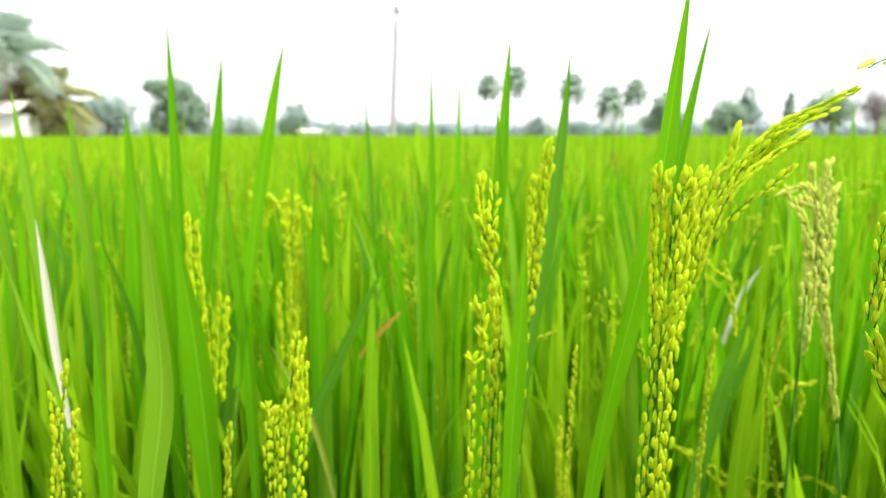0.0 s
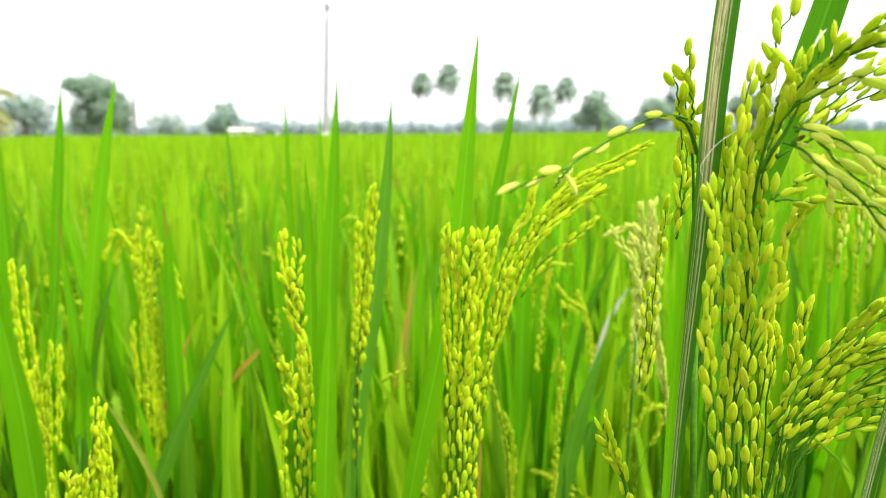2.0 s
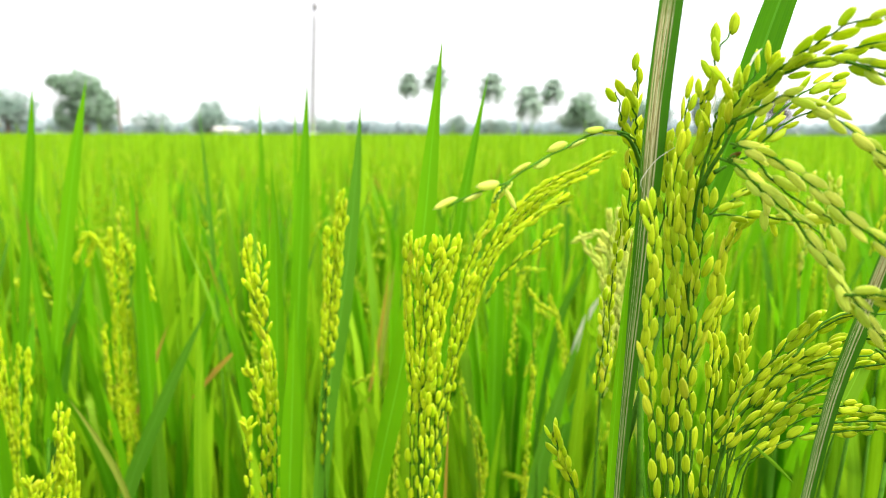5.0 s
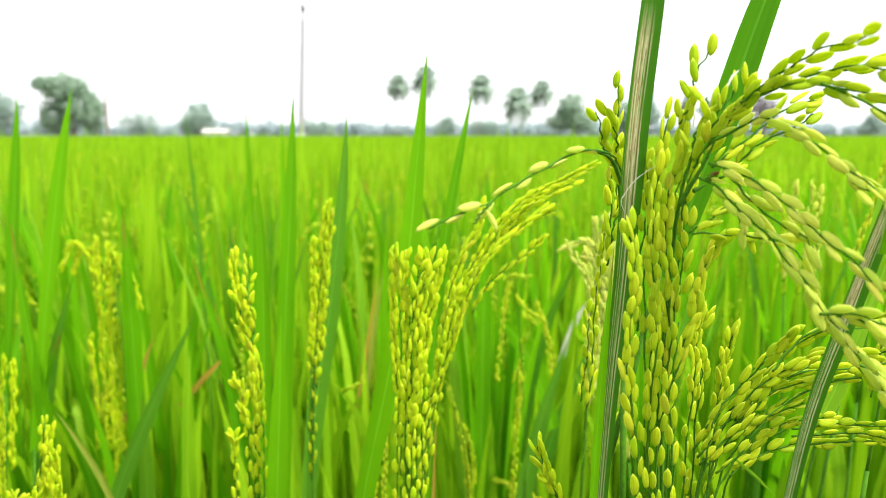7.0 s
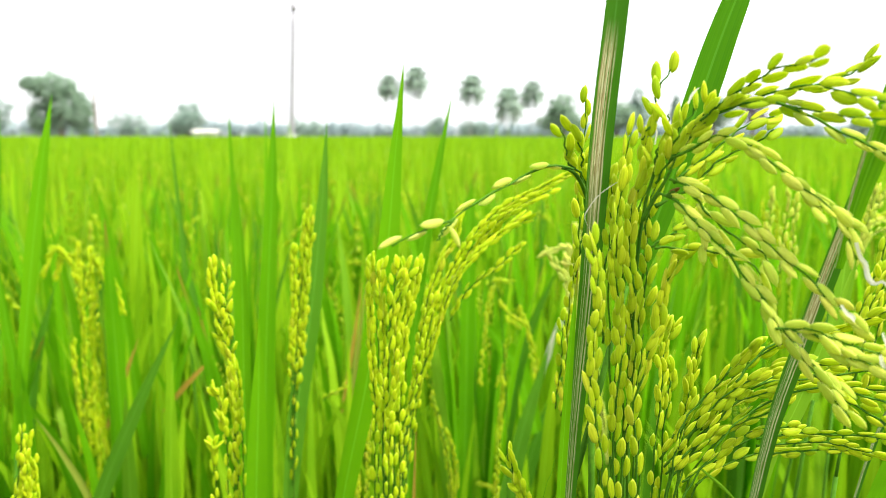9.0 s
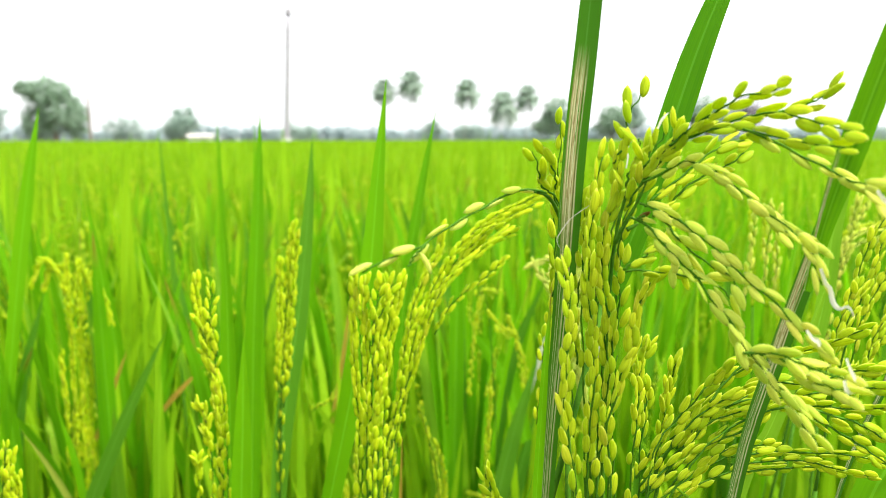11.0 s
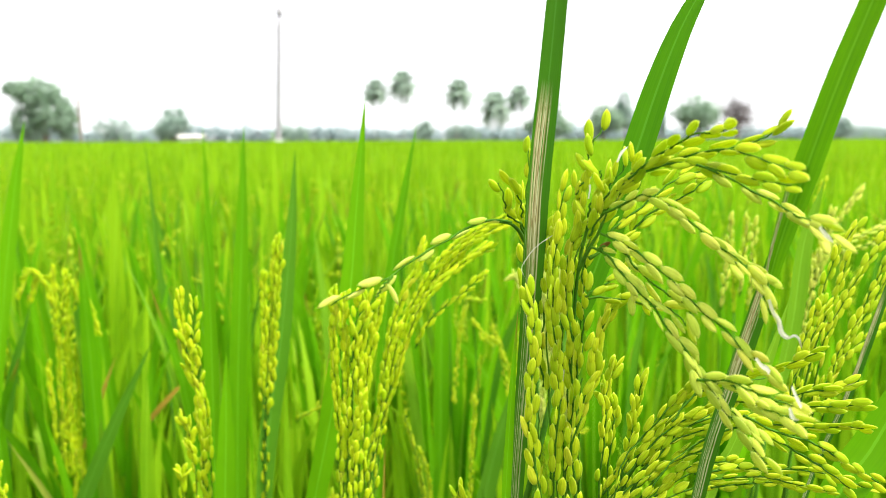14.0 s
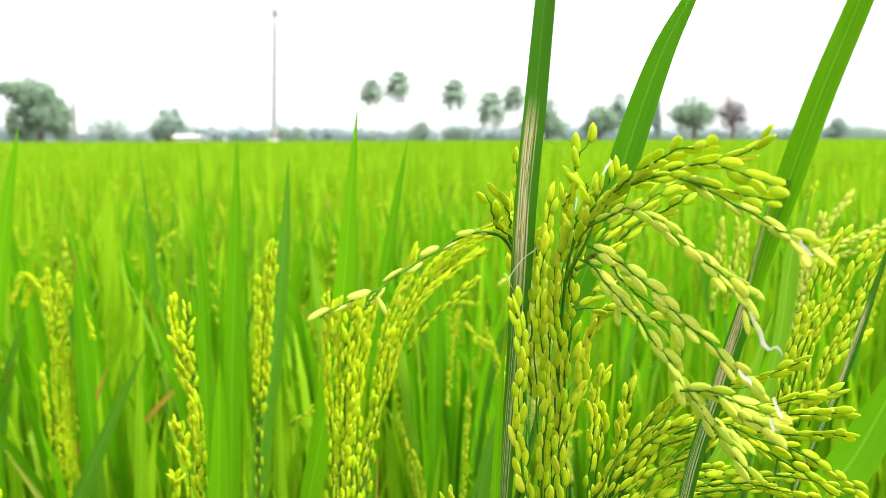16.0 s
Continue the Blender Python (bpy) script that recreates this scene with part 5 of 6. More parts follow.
leaf(clump_plant, 0.0162, [(0.324, 0.800, 0.488), (0.317, 0.800, 0.578), (0.297, 0.800, 0.705), (0.287, 0.800, 0.773)], LEAF, 0)

# ---------------------------------------------------------------- the field behind
def mid_plant(seed, leaves, heads):
    """A rice hill at the origin: arching leaves and grain heads, each a part."""
    r = random.Random(seed)
    hill = plant(0, 0, "green rice plant with arching leaves and young grain heads")
    for i in range(leaves):
        a = r.uniform(0, 6.28)
        d = Vector((math.cos(a), math.sin(a), 0))
        h = r.uniform(0.74, 0.99)
        reach = r.uniform(0.01, 0.10)
        z0 = r.uniform(0.12, 0.45)
        base = d * 0.015
        pts = [base + Vector((0, 0, z0)), base + d * reach * 0.25 + Vector((0, 0, z0 + (h - z0) * 0.45)),
               base + d * reach * 0.6 + Vector((0, 0, z0 + (h - z0) * 0.8)), base + d * reach * 1.1 + Vector((0, 0, h))]
        me = blade_mesh(pts, r.uniform(0.014, 0.021), r.choice((LEAF, LEAF, LEAF, LEAF_PALE, LEAF_GREY, LEAF_RED)), r.uniform(-80, 80), n=12, across=3)
        part("leaf", me, hill)
    v, f, u = [], [], []
    for i in range(5):
        a = r.uniform(0, 6.28)
        d = Vector((math.cos(a), math.sin(a), 0)) * 0.02
        tube(v, f, u, [d * k / 4 + Vector((0, 0, 0.62 * k / 4 - 0.02)) for k in range(5)], 0.003, 0.002, 5)
    part("stem", mesh_from("stem", v, f, u, STALK), hill)
    for i in range(heads):
        a = r.uniform(0, 6.28)
        d = Vector((math.cos(a), math.sin(a), 0))
        top = r.uniform(0.70, 0.90)
        lean = r.uniform(0.02, 0.09)
        part("panicle", head_mesh(r, d, top, lean), hill)
    return hill


def head_mesh(r, d, top, lean, per=15, strands=7):
    """A slim grain head whose husks are too small to pick apart."""
    v, f, u = [], [], []
    tube(v, f, u, spline([(0, 0, 0.3), d * 0.01 + Vector((0, 0, top - 0.2)), d * lean + Vector((0, 0, top))], 8), 0.0016, 0.0006, 4)
    stem_faces = len(f)
    for k in range(strands):
        off = Vector((r.uniform(-0.012, 0.012), r.uniform(-0.012, 0.012), 0))
        s0, s1 = r.uniform(0.0, 0.4), r.uniform(0.7, 1.05)
        line = spline([d * lean * 0.1 + Vector((0, 0, top - 0.19 + 0.1 * s0)), d * lean * 0.5 + off + Vector((0, 0, top - 0.08)),
                       d * lean * (0.7 + s1 * 0.5) + off * 1.4 + Vector((0, 0, top - 0.05 + 0.06 * s1))], per + 1)
        for g in range(per):
            husk(v, f, u, line[g], (line[g + 1] - line[g]).normalized(), r, 0.0095, 0.0034)
    me = mesh_from("panicle", v, f, u, STALK)
    me.materials.append(FIELD_GRAIN)
    me.polygons.foreach_set("material_index", [0] * stem_faces + [1] * (len(f) - stem_faces))
    return me


def husk(v, f, u, p, t, r, long=0.0085, wide=0.0034):
    """A small six-sided husk, added to a joined mesh."""
    a = t.cross(Vector((0.3, 1, 0.2))).normalized()
    b = t.cross(a)
    w = r.uniform(0, 6.28)
    out = a * math.cos(w) + b * math.sin(w)
    z = (t + out * 0.35).normalized()
    q = len(v)
    v.append(p)
    u.append((0.5, 0))
    for s, k in ((0.3, 0.9), (0.65, 0.85)):
        for i in range(5):
            c = w + 6.2832 * i / 5
            v.append(p + z * (long * s) + (a * math.cos(c) + b * math.sin(c)) * (wide / 2 * k))
            u.append((i / 5, s))
    v.append(p + z * long)
    u.append((0.5, 1))
    for i in range(5):
        j = (i + 1) % 5
        f.extend([(q, q + 1 + j, q + 1 + i), (q + 1 + i, q + 1 + j, q + 6 + j, q + 6 + i), (q + 6 + i, q + 6 + j, q + 11)])


def sow_hills():
    r = random.Random(21)
    kinds = [mid_plant(30 + i, 13, 1) for i in range(6)]
    spots = []
    y = 0.86
    while y < 2.15:
        half = 0.72 * y + 0.35
        x = -half + 0.10 * y
        while x < half + 0.35 * y:
            spots.append((x + r.uniform(-0.05, 0.05), y + r.uniform(-0.05, 0.05)))
            x += 0.17 + 0.03 * y
        y += 0.17 + 0.03 * y
    for i, (x, y) in enumerate(spots):
        k = r.randrange(6)
        m = pose(x, y, 0, 0, 0, r.uniform(0, 360))
        if i < 6:
            kinds[i].matrix_basis = m
        else:
            copy_thing(kinds[k], m)


sow_hills()


def field_blades(count, y0, y1, seed, wide, top, name, label, spread=0.80, beside=False):
    """Rice leaves past counting, joined: bent ribbons standing from the mud to the canopy's top."""
    g = np.random.RandomState(seed)
    t = g.rand(count)
    y = np.sqrt(y0 ** 2 + t * (y1 ** 2 - y0 ** 2))
    x = (g.rand(count) * 2 - 1) * (spread * y + 0.6) + 0.16 * y
    if beside:          # the same crop on both sides of the near plants and behind
        x, y = g.rand(count) * 18 - 9, g.rand(count) * 11 - 3
        keep = (np.abs(x - 0.16 * y) > 0.80 * y + 0.58) & (np.hypot(x - 0.1, y) > 0.85)
        x, y = x[keep], y[keep]
        count = len(x)
    h = top + 0.06 * g.randn(count) + 0.03 * np.sin(x * 0.9 + y * 0.35) + 0.05 * np.sin(x * 13 + 2 * np.sin(y * 5)) * np.sin(y * 9 + 2 * np.sin(x * 4))
    low = h * 0.35
    ang = g.rand(count) * 6.283
    reach = g.rand(count) ** 1.5 * 0.16
    w = wide * (0.7 + 0.6 * g.rand(count)) / 2
    face = ang + g.randn(count) * 0.9
    sx, sy = np.cos(face), np.sin(face)
    s = np.array([0, 0.3, 0.55, 0.78, 1.0])
    prof = np.array([0.7, 1.0, 0.95, 0.6, 0.0])
    verts = np.zeros((count, 9, 3))
    uv = np.zeros((count, 9, 2))
    for i, k in enumerate(s):
        cx = x + np.cos(ang) * reach * k ** 2.2
        cy = y + np.sin(ang) * reach * k ** 2.2
        cz = low + (h - low) * (k - 0.25 * (reach / 0.16) * k ** 3)
        for side, c in ((-1, 2 * i), (1, 2 * i + 1)):
            if i == 4 and side == 1:
                continue
            verts[:, c, 0], verts[:, c, 1], verts[:, c, 2] = cx + side * sx * w * prof[i], cy + side * sy * w * prof[i], cz
            uv[:, c] = ((side + 1) / 2, k)
    quad = np.array([(0, 1, 3, 2), (2, 3, 5, 4), (4, 5, 7, 6)])
    base = (np.arange(count) * 9)[:, None, None]
    q = (quad[None] + base).reshape(-1, 4)
    tri = (np.array([[6, 7, 8]])[None] + base).reshape(-1, 3)
    me = bpy.data.meshes.new(name)
    loops = np.concatenate([q.ravel(), tri.ravel()]).astype(np.int32)
    me.vertices.add(count * 9)
    me.vertices.foreach_set("co", verts.astype(np.float32).ravel())
    me.loops.add(len(loops))
    me.loops.foreach_set("vertex_index", loops)
    me.polygons.add(len(q) + len(tri))
    starts = np.concatenate([np.arange(len(q)) * 4, len(q) * 4 + np.arange(len(tri)) * 3]).astype(np.int32)
    me.polygons.foreach_set("loop_start", starts)
    layer = me.uv_layers.new(name="UVMap")
    layer.data.foreach_set("uv", uv.reshape(-1, 2)[loops].astype(np.float32).ravel())
    me.update(calc_edges=True)
    me.validate()
    me.polygons.foreach_set("use_smooth", [True] * len(me.polygons))
    me.materials.append(FIELD_LEAF)
    tagged(new(name, me), label, "rice field", kind="stuff")


field_blades(5500, 0.72, 2.2, 2, 0.017, 0.81, "rice_undergrowth", "dense green rice leaves low in the paddy")
field_blades(14500, 1.3, 8.0, 3, 0.028, 0.93, "rice_field", "dense green rice leaves filling the paddy")
field_blades(70000, 0.0, 1.0, 6, 0.022, 0.90, "rice_beside", "dense green rice leaves around the near plants", beside=True)
field_blades(50000, 7.0, 30.0, 4, 0.05, 0.92, "far_rice_field", "distant green rice canopy across the paddy")
field_blades(60000, 28.0, 105.0, 5, 0.14, 0.93, "farthest_rice_field", "distant level green rice canopy near the trees")


def field_heads(count, y0, y1, seed):
    """Grain heads scattered through the canopy, joined."""
    r = random.Random(seed)
    v, f, u = [], [], []
    for i in range(count):
        y = math.sqrt(y0 ** 2 + r.random() * (y1 ** 2 - y0 ** 2))
        x = r.uniform(-1, 1) * (0.8 * y + 0.4) + 0.16 * y
        top = r.uniform(0.80, 0.95)
        a = r.uniform(0, 6.28)
        d = Vector((math.cos(a), math.sin(a), 0)) * r.uniform(0.02, 0.10)
        line = [Vector((x, y, top - 0.18)) + d * k ** 2 + Vector((0, 0, 0.2 * k - 0.06 * k ** 3)) for k in (0, 0.15, 0.3, 0.45, 0.6, 0.72, 0.84, 0.93, 1.0)]
        for k in range(8):
            for j in range(2):
                husk(v, f, u, line[k] + Vector((r.uniform(-0.006, 0.006), r.uniform(-0.006, 0.006), 0)), (line[k + 1] - line[k]).normalized(), r, 0.02, 0.006)
    tagged(new("grain_heads", mesh_from("grain_heads", v, f, u, FIELD_GRAIN)), "yellow-green rice heads scattered among the leaves", "rice field", kind="stuff")


field_heads(3600, 1.2, 9.0, 11)

# ---------------------------------------------------------------- trees, palms and buildings beyond the field
def foliage_material(name, a, b, size, clear=0.45):
    """Tree leaves: drifting greens, light passing through."""
    m, n, l = material(name)
    co = n.new("ShaderNodeTexCoord").outputs["Object"]
    c = mixed(n, l, ramp(n, l, stretched_noise(n, l, co, (1, 1, 1), size), [(0.35, 0.0), (0.65, 1.0)]), a, b)
    c = mixed(n, l, n.new("ShaderNodeNewGeometry").outputs["Random Per Island"], c, tuple(x * 1.25 for x in b))
    thin_shader(n, l, c, c, clear, 0.7, None, 0.2)
    return m


# tree greens paled and greyed: distance haze is mixed into the leaf colour
HAZED_FOLIAGE = foliage_material("hazed_tree_foliage", (0.23, 0.34, 0.24), (0.28, 0.39, 0.28), 1.2)
HAZED_FOLIAGE_FAR = foliage_material("hazed_far_foliage", (0.26, 0.37, 0.31), (0.32, 0.42, 0.36), 0.8)
# blue-grey scrub colour stands in for the haze in front of it
HAZED_WOOD = foliage_material("hazed_wood", (0.30, 0.40, 0.40), (0.36, 0.45, 0.45), 0.4)
TWIGS = plain_material("bare_twigs", (0.16, 0.14, 0.14), (0.22, 0.19, 0.19), 3.0, 0.8)
BARK = plain_material("bark", (0.2, 0.16, 0.13), (0.28, 0.24, 0.2), 6.0, 0.85, 0.6, 0.03)
PALM_BARK = plain_material("palm_bark", (0.36, 0.32, 0.27), (0.48, 0.44, 0.38), 5.0, 0.85, 0.5, 0.02)
# green fronds lightened towards blue-grey, haze included in the base colour
HAZED_FROND = foliage_material("hazed_palm_frond", (0.40, 0.52, 0.44), (0.48, 0.57, 0.49), 2.0, clear=0.6)
DEAD_FROND = foliage_material("dead_frond", (0.50, 0.36, 0.16), (0.44, 0.26, 0.12), 2.0)
YELLOW_FROND = foliage_material("yellow_frond", (0.46, 0.42, 0.20), (0.36, 0.39, 0.19), 2.0)
STEEL = plain_material("galvanised_steel", (0.34, 0.33, 0.36), (0.40, 0.39, 0.42), 4.0, 0.5, 0.1, 0.005)
WHITEWASH = plain_material("whitewash", (0.74, 0.73, 0.70), (0.82, 0.81, 0.79), 1.5, 0.8, 0.3, 0.01)
ROOF = plain_material("roof_tiles", (0.62, 0.59, 0.55), (0.70, 0.66, 0.62), 3.0, 0.8, 0.4, 0.02)


def clumps(r, lobes, count, leafsize):
    """Leaf sprays scattered through lobes (centre, radii): small bent triangles with gaps between."""
    v, f = [], []
    weights = [a[1][0] * a[1][2] for a in lobes]
    for i in range(count):
        (c, rad), = r.choices(lobes, weights)
        n = Vector((r.gauss(0, 1), r.gauss(0, 1), r.gauss(0, 1))).normalized()
        q = r.uniform(0.55, 1.0) * (1.0 + 0.35 * noise.noise(n * 2.3 + Vector(c)))
        p = Vector((c[0] + n.x * rad[0] * q, c[1] + n.y * rad[1] * q, c[2] + n.z * rad[2] * q))
        s = leafsize * r.uniform(0.5, 1.3)
        a = Vector((r.gauss(0, 1), r.gauss(0, 1), r.gauss(0, 0.6))).normalized()
        b = a.cross(n + Vector((0.01, 0.02, 0.3))).normalized()
        k = len(v)
        v.extend([p - a * s, p + b * s * 0.5 + n * s * 0.1, p + a * s, p - b * s * 0.5 + n * s * 0.2])
        f.extend([(k, k + 1, k + 2), (k, k + 2, k + 3)])
    return v, f


def broad_tree(x, y, width, top, seed, mat, label, lobes=6, count=2600, bare=False, places=None):
    r = random.Random(seed)
    tree = new("tree", None)
    tree.location = (x, y, 0)
    tagged(tree, label, "tree", "trees beyond the field")
    v, f, u = [], [], []
    trunk_top = top * 0.42
    tube(v, f, u, spline([(0, 0, -0.1), (0.1, 0, trunk_top * 0.5), (r.uniform(-0.3, 0.3), 0, trunk_top)], 8), width * 0.045 + 0.06, width * 0.03, 8)
    part("trunk", mesh_from("trunk", v, f, u, BARK), tree)
    given, places = places, []
    for i in range(0 if given else lobes):
        a = 6.283 * i / lobes + r.uniform(-0.4, 0.4)
        q = r.uniform(0.25, 0.55)
        places.append(((math.cos(a) * width * 0.5 * q, math.sin(a) * width * 0.4 * q, top * r.uniform(0.36, 0.66)),
                       (width * r.uniform(0.24, 0.36), width * r.uniform(0.24, 0.34), top * r.uniform(0.18, 0.27))))
    places.append(((r.uniform(-0.1, 0.1) * width, 0, top * 0.72), (width * 0.30, width * 0.28, top * 0.27)))
    places = given or places
    for c, rad in places:
        v, f, u = [], [], []
        tube(v, f, u, spline([(0, 0, trunk_top * 0.8), (c[0] * 0.4, c[1] * 0.4, (trunk_top + c[2]) * 0.5), c], 6), width * 0.018, width * 0.006, 5)
        if bare:
            for j in range(34):
                n = Vector((r.gauss(0, 1), r.gauss(0, 1), r.gauss(0.4, 1))).normalized()
                e = Vector((c[0] + n.x * rad[0], c[1] + n.y * rad[1], c[2] + n.z * rad[2]))
                tube(v, f, u, [Vector(c), Vector(c).lerp(e, 0.5) + Vector((0, 0, 0.1)), e], width * 0.005, width * 0.002, 4)
        part("limb", mesh_from("limb", v, f, u, TWIGS if bare else BARK), tree)
    v, f = clumps(r, places, count, 0.34 * (0.5 if bare else 1))
    part("crown", mesh_from("crown", v, f, None, TWIGS if bare else mat, smooth=False), tree)
    return tree


def frond_mesh(length, droop, r, mat, pairs=26):
    """A palm frond along +x: a drooping rib with narrow leaflets on both sides."""
    v, f, u = [], [], []
    rib = [Vector((length * k / 9, 0, length * (0.35 * k / 9 - droop * (k / 9) ** 2))) for k in range(10)]
    tube(v, f, u, rib, 0.05, 0.012, 4)
    for i in range(pairs):
        s = 0.12 + 0.88 * i / pairs
        p = rib[min(int(s * 9), 8)].lerp(rib[min(int(s * 9), 8) + 1], s * 9 - int(s * 9))
        ln = length * 0.45 * math.sin(math.pi * (0.12 + 0.8 * s)) + 0.1
        for side in (-1, 1):
            k = len(v)
            e = p + Vector((ln * 0.45, side * ln * 0.85, -ln * r.uniform(0.35, 0.75)))
            w = Vector((0.08, 0, 0.02))
            v.extend([p - w, p + w, p.lerp(e, 0.5) + w * 1.1, e, p.lerp(e, 0.5) - w * 1.1])
            u.extend([(0, 0)] * 5)
            f.append((k, k + 1, k + 2, k + 3, k + 4))
    return mesh_from("frond", v, f, u, mat, smooth=False)


def palm(x, y, size, top, seed, label, mats, shape, trunk_r=0.05):
    """A palm with its crown's tip at height top; shape lists rings of fronds (number, length, droop, lift)."""
    r = random.Random(seed)
    tree = new("palm_tree", None)
    tree.location = (x, y, 0)
    tagged(tree, label, "palm tree", "palms beyond the field")
    crown = Vector((r.uniform(-0.3, 0.3), 0, top - size * 1.5))
    v, f, u = [], [], []
    tube(v, f, u, spline([(0, 0, -0.1), (crown.x * 0.2, 0, crown.z * 0.5), crown], 14), trunk_r, trunk_r * 0.7, 8)
    part("trunk", mesh_from("trunk", v, f, u, PALM_BARK), tree)
    for ring, (count, length, droop, lift) in enumerate(shape):
        made = [frond_mesh(length * size, droop, r, m, 20) for m in mats[min(ring, len(mats) - 1)]]
        for i in range(count):
            turn = i * 360.0 / count + ring * 31 + r.uniform(-14, 14)
            part("frond", r.choice(made), tree, at=Matrix.Translation(crown) @ pose(0, 0, 0, 0, lift + r.uniform(-9, 9), turn))
    return tree


def bush(x, y, width, top, seed, mat=None):
    r = random.Random(seed)
    places = [((r.uniform(-0.35, 0.35) * width, r.uniform(-0.2, 0.2) * width, top * r.uniform(0.3, 0.55)), (width * 0.28, width * 0.25, top * r.uniform(0.3, 0.45))) for i in range(5)]
    v, f = clumps(r, places, 900, 0.3)
    ob = new("bush", None)
    ob.location = (x, y, 0)
    tagged(ob, "hazy green bush at the far edge of the field", "bush", "bushes beyond the field")
    part("foliage", mesh_from("foliage", v, f, None, mat or HAZED_FOLIAGE_FAR, smooth=False), ob)
    for c, rad in places:
        v, f, u = [], [], []
        tube(v, f, u, spline([(0, 0, -0.05), (c[0] * 0.5, c[1] * 0.5, c[2] * 0.6), c], 5), 0.07, 0.03, 5)
        part("stem", mesh_from("stem", v, f, u, BARK), ob)


ROUND = "rounded dark green tree standing beyond the rice field"
broad_tree(-35.9, 110, 9.4, 9.4, 1, HAZED_FOLIAGE, "large two-lobed dark green tree beyond the rice field", 8, 5200,
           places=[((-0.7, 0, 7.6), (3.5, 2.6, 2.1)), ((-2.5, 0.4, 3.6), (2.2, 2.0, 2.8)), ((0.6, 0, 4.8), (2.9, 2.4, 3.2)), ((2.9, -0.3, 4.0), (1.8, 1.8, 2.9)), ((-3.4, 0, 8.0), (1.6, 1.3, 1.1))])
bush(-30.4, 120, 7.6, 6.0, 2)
broad_tree(-19.0, 110, 5.6, 6.1, 3, HAZED_FOLIAGE_FAR, "small rounded green tree beyond the rice field", 5, 1800)
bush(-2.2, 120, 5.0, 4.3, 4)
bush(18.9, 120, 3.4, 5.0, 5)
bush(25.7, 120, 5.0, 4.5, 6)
broad_tree(37.4, 110, 7.2, 8.1, 7, HAZED_FOLIAGE, ROUND, 6, 2400)
broad_tree(50.4, 120, 8.2, 7.3, 8, HAZED_FOLIAGE, ROUND, 6, 2600)
broad_tree(68.4, 120, 10.5, 9.1, 9, HAZED_FOLIAGE, ROUND, 7, 3000)
broad_tree(79.1, 125, 9.2, 10.0, 10, HAZED_FOLIAGE, "half-bare greyish tree with fine twigs beyond the field", 7, 1500, bare=True)
broad_tree(105.5, 130, 5.0, 5.6, 11, HAZED_FOLIAGE_FAR, "small rounded green tree beyond the rice field", 5, 1500)
broad_tree(55.0, 121, 4.2, 10.2, 25, HAZED_FOLIAGE_FAR, "tall pointed hazy green tree beyond the field", 5, 1300)
broad_tree(61.0, 120, 2.4, 8.6, 12, HAZED_FOLIAGE_FAR, "slim upright green tree beyond the rice field", 4, 900)
broad_tree(-50.5, 120, 9.8, 8.2, 13, HAZED_FOLIAGE_FAR, "hazy green tree beside the palms at the field edge", 6, 2600)
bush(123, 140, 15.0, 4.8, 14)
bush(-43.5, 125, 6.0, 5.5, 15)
COCONUT = [(9, 1.35, 0.5, -78), (12, 1.3, 0.9, -52), (14, 1.2, 1.3, -28), (14, 1.15, 1.7, -6), (12, 1.0, 2.2, 10)]
BUSHY = [(6, 1.5, 0.4, -62), (10, 1.8, 0.9, -36), (12, 1.8, 1.3, -8), (12, 1.6, 1.7, 8)]
SLIM = "slender coconut palm with a small drooping crown"
palm(9.9, 110, 1.2, 10.1, 20, SLIM, [[HAZED_FROND]], COCONUT)
palm(14.4, 110, 1.45, 11.4, 21, SLIM, [[HAZED_FROND]], COCONUT)
palm(22.5, 110, 1.45, 10.3, 22, SLIM, [[HAZED_FROND]], COCONUT)
palm(28.3, 110, 1.75, 8.6, 23, SLIM, [[HAZED_FROND]], COCONUT)
palm(32.2, 110, 1.25, 9.5, 24, SLIM, [[HAZED_FROND]], COCONUT)
palm(-24.9, 45, 1.7, 8.4, 26, "broad palm with green, yellow and withered brown fronds", [[HAZED_FROND], [HAZED_FROND], [HAZED_FROND, YELLOW_FROND], [DEAD_FROND, YELLOW_FROND]], BUSHY, 0.2)
palm(-23.6, 47, 1.5, 5.6, 27, "low palm with yellowing drooping fronds", [[HAZED_FROND, YELLOW_FROND], [YELLOW_FROND]], BUSHY, 0.18)
palm(-25.3, 49, 1.6, 4.9, 28, "low bushy palm with green and yellow fronds", [[HAZED_FROND], [HAZED_FROND, YELLOW_FROND]], BUSHY, 0.18)


def tree_line():
    """The low line of scrub along the far edge of the fields; its haze is painted into its colour."""
    r = random.Random(77)
    lobes = []
    x = -420.0
    while x < 560:
        h = 7.5 + 4.5 * noise.noise(Vector((x * 0.025, 3, 0))) + r.uniform(-0.8, 1.2)
        lobes.append(((x, 400 + r.uniform(-8, 8), h * 0.45), (r.uniform(5, 9), 5.0, h * 0.55)))
        x += r.uniform(4.0, 7.0)
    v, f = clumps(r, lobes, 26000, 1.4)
    tagged(new("tree_line", mesh_from("tree_line", v, f, None, HAZED_WOOD, smooth=False)), "low hazy line of distant scrub and trees", "tree line", kind="stuff")


tree_line()


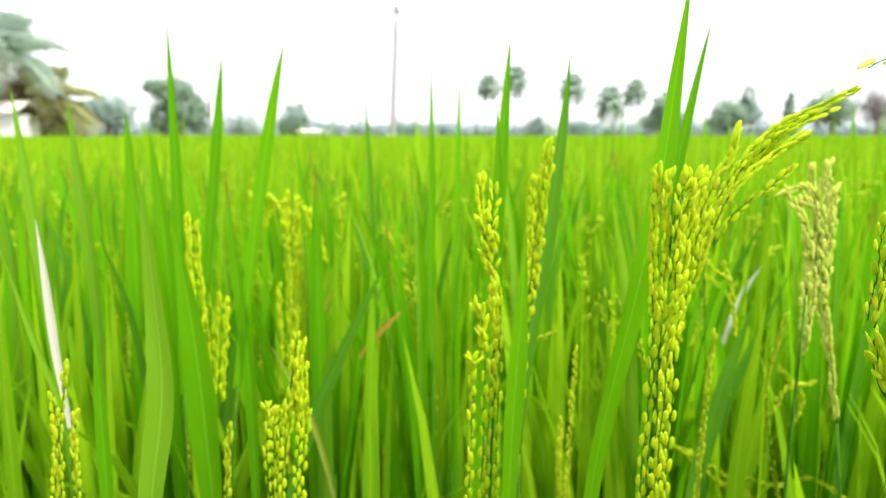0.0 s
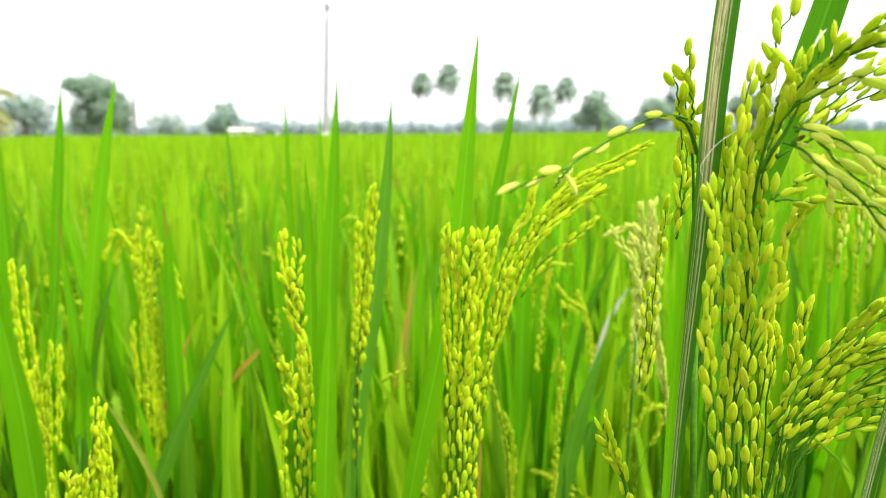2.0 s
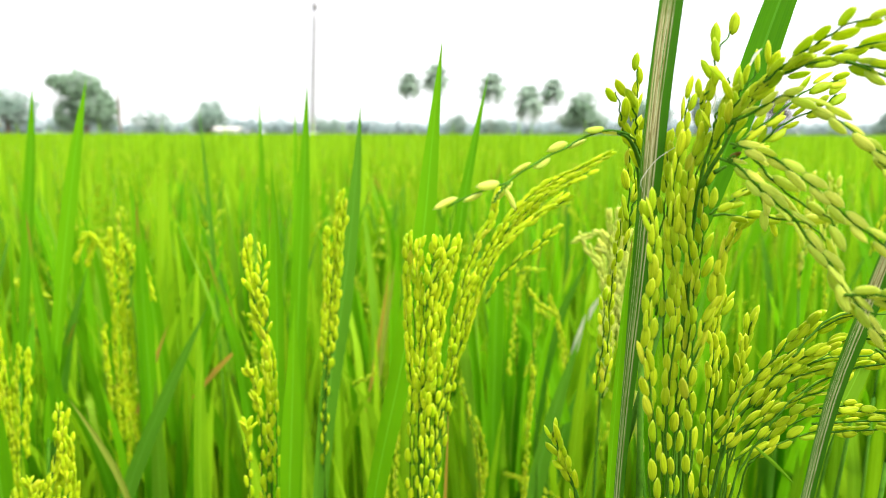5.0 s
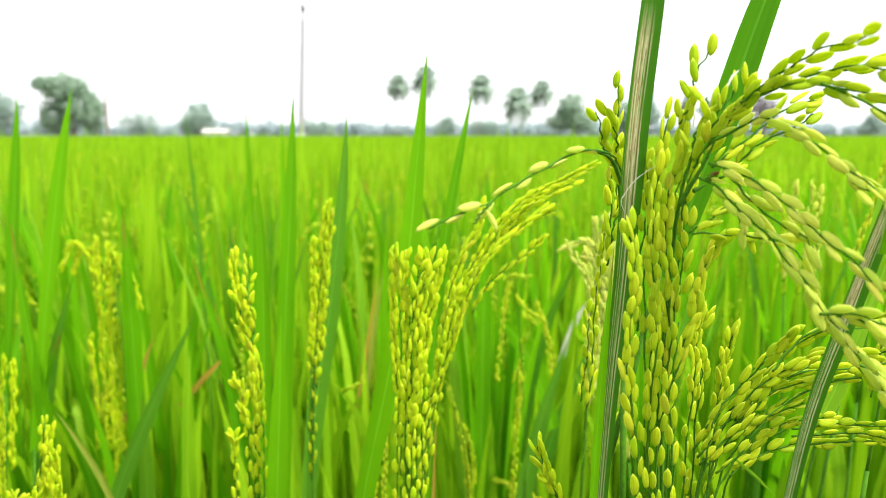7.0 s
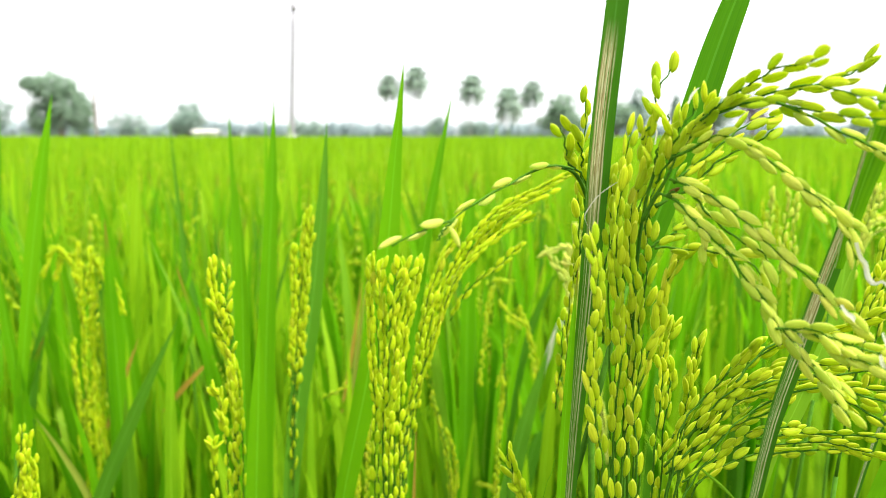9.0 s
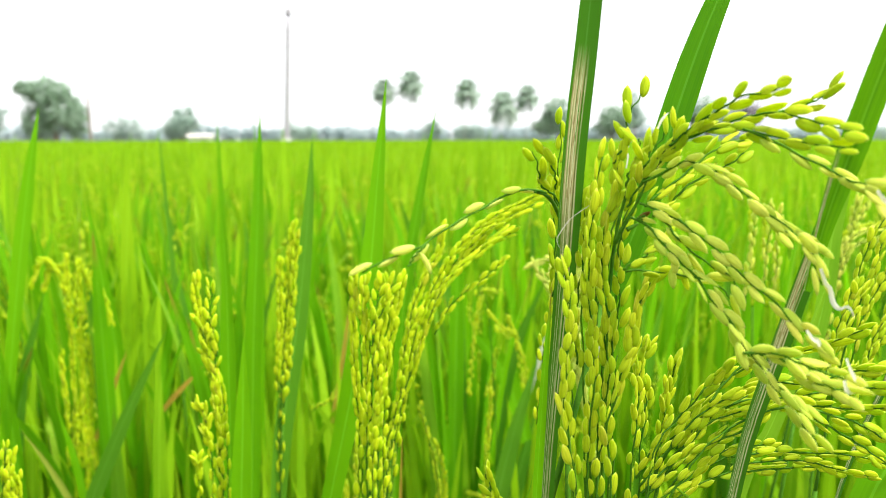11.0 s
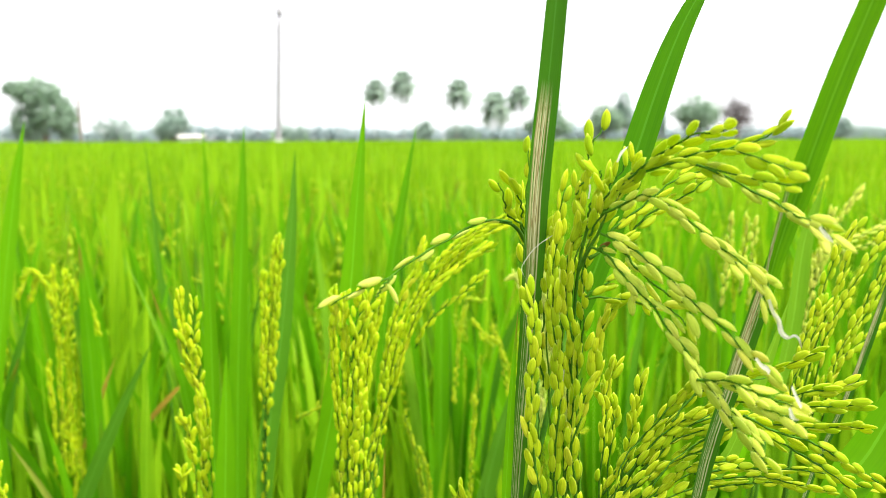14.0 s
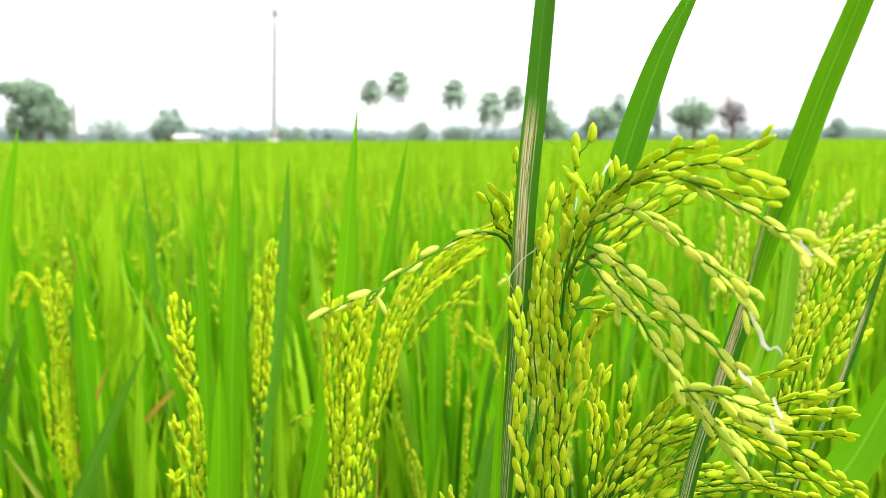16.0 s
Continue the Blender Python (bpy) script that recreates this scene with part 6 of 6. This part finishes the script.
def mast(x, y, top):
    """A tall steel lamp mast on a white footing."""
    ob = new("light_mast", None)
    ob.location = (x, y, 0)
    tagged(ob, "tall slim grey steel mast standing in the field", "mast")
    v, f, u = [], [], []
    tube(v, f, u, [Vector((0.7 * k / 8, 0, top * k / 8)) for k in range(9)], 0.36, 0.26, 10)
    part("shaft", mesh_from("shaft", v, f, u, STEEL), ob)
    v, f, u = [], [], []
    tube(v, f, u, [Vector((0.7, 0, top - 0.3)), Vector((0.7, 0, top - 0.1)), Vector((0.7, 0, top + 0.35)), Vector((0.7, 0, top + 0.45))], 0.42, 0.30, 10)
    part("lamp_head", mesh_from("lamp_head", v, f, u, STEEL), ob, "grey cylindrical head")
    part("footing", block(1.3, 1.2, 1.15, 0.05, WHITEWASH), ob, "white block footing")


def block(sx, sy, sz, bevel, mat):
    """A bevelled block standing on z = 0."""
    bm = bmesh.new()
    bmesh.ops.create_cube(bm, size=1.0)
    bmesh.ops.transform(bm, matrix=Matrix.Translation((0, 0, sz / 2)) @ Matrix.Diagonal((sx, sy, sz, 1)), verts=bm.verts)
    bmesh.ops.bevel(bm, geom=bm.edges[:], offset=bevel, segments=2, affect='EDGES')
    me = bpy.data.meshes.new("block")
    bm.to_mesh(me)
    bm.free()
    me.materials.append(mat)
    return me


def hut(x, y, sx, sy, wall, ridge, label):
    """A small whitewashed house with a pitched roof and a doorway."""
    ob = new("hut", None)
    ob.location = (x, y, 0)
    tagged(ob, label, "hut")
    part("wall", block(sx, sy, wall, 0.03, WHITEWASH), ob)
    e = 0.3
    v = [(-sx / 2 - e, -sy / 2 - e, wall), (sx / 2 + e, -sy / 2 - e, wall), (sx / 2 + e, sy / 2 + e, wall), (-sx / 2 - e, sy / 2 + e, wall),
         (-sx / 2 - e, 0, ridge), (sx / 2 + e, 0, ridge)]
    v += [(a, b, c + 0.12) for a, b, c in v]
    f = [(0, 1, 5, 4), (2, 3, 4, 5), (6, 10, 11, 7), (8, 11, 10, 9), (0, 6, 7, 1), (2, 8, 9, 3), (1, 7, 11, 5), (5, 11, 8, 2), (3, 9, 10, 4), (4, 10, 6, 0)]
    part("roof", mesh_from("roof", v, f, None, ROOF, smooth=False), ob)


mast(-3.5, 90, 15.9)
hut(-14.1, 95, 2.6, 2.0, 1.35, 1.65, "tiny whitewashed pump house at the field edge")
hut(-25.5, 44, 4.6, 3.0, 2.2, 2.9, "low whitewashed house under the palms")


def post(x, y, top):
    v, f, u = [], [], []
    tube(v, f, u, [Vector((0, 0, top * k / 5)) for k in range(6)], 0.2, 0.16, 8)
    ob = tagged(new("utility_post", mesh_from("utility_post", v, f, u, BARK)), "plain brown wooden post at the field edge", "post")
    ob.location = (x, y, -0.02)


post(-28.4, 100, 6.6)
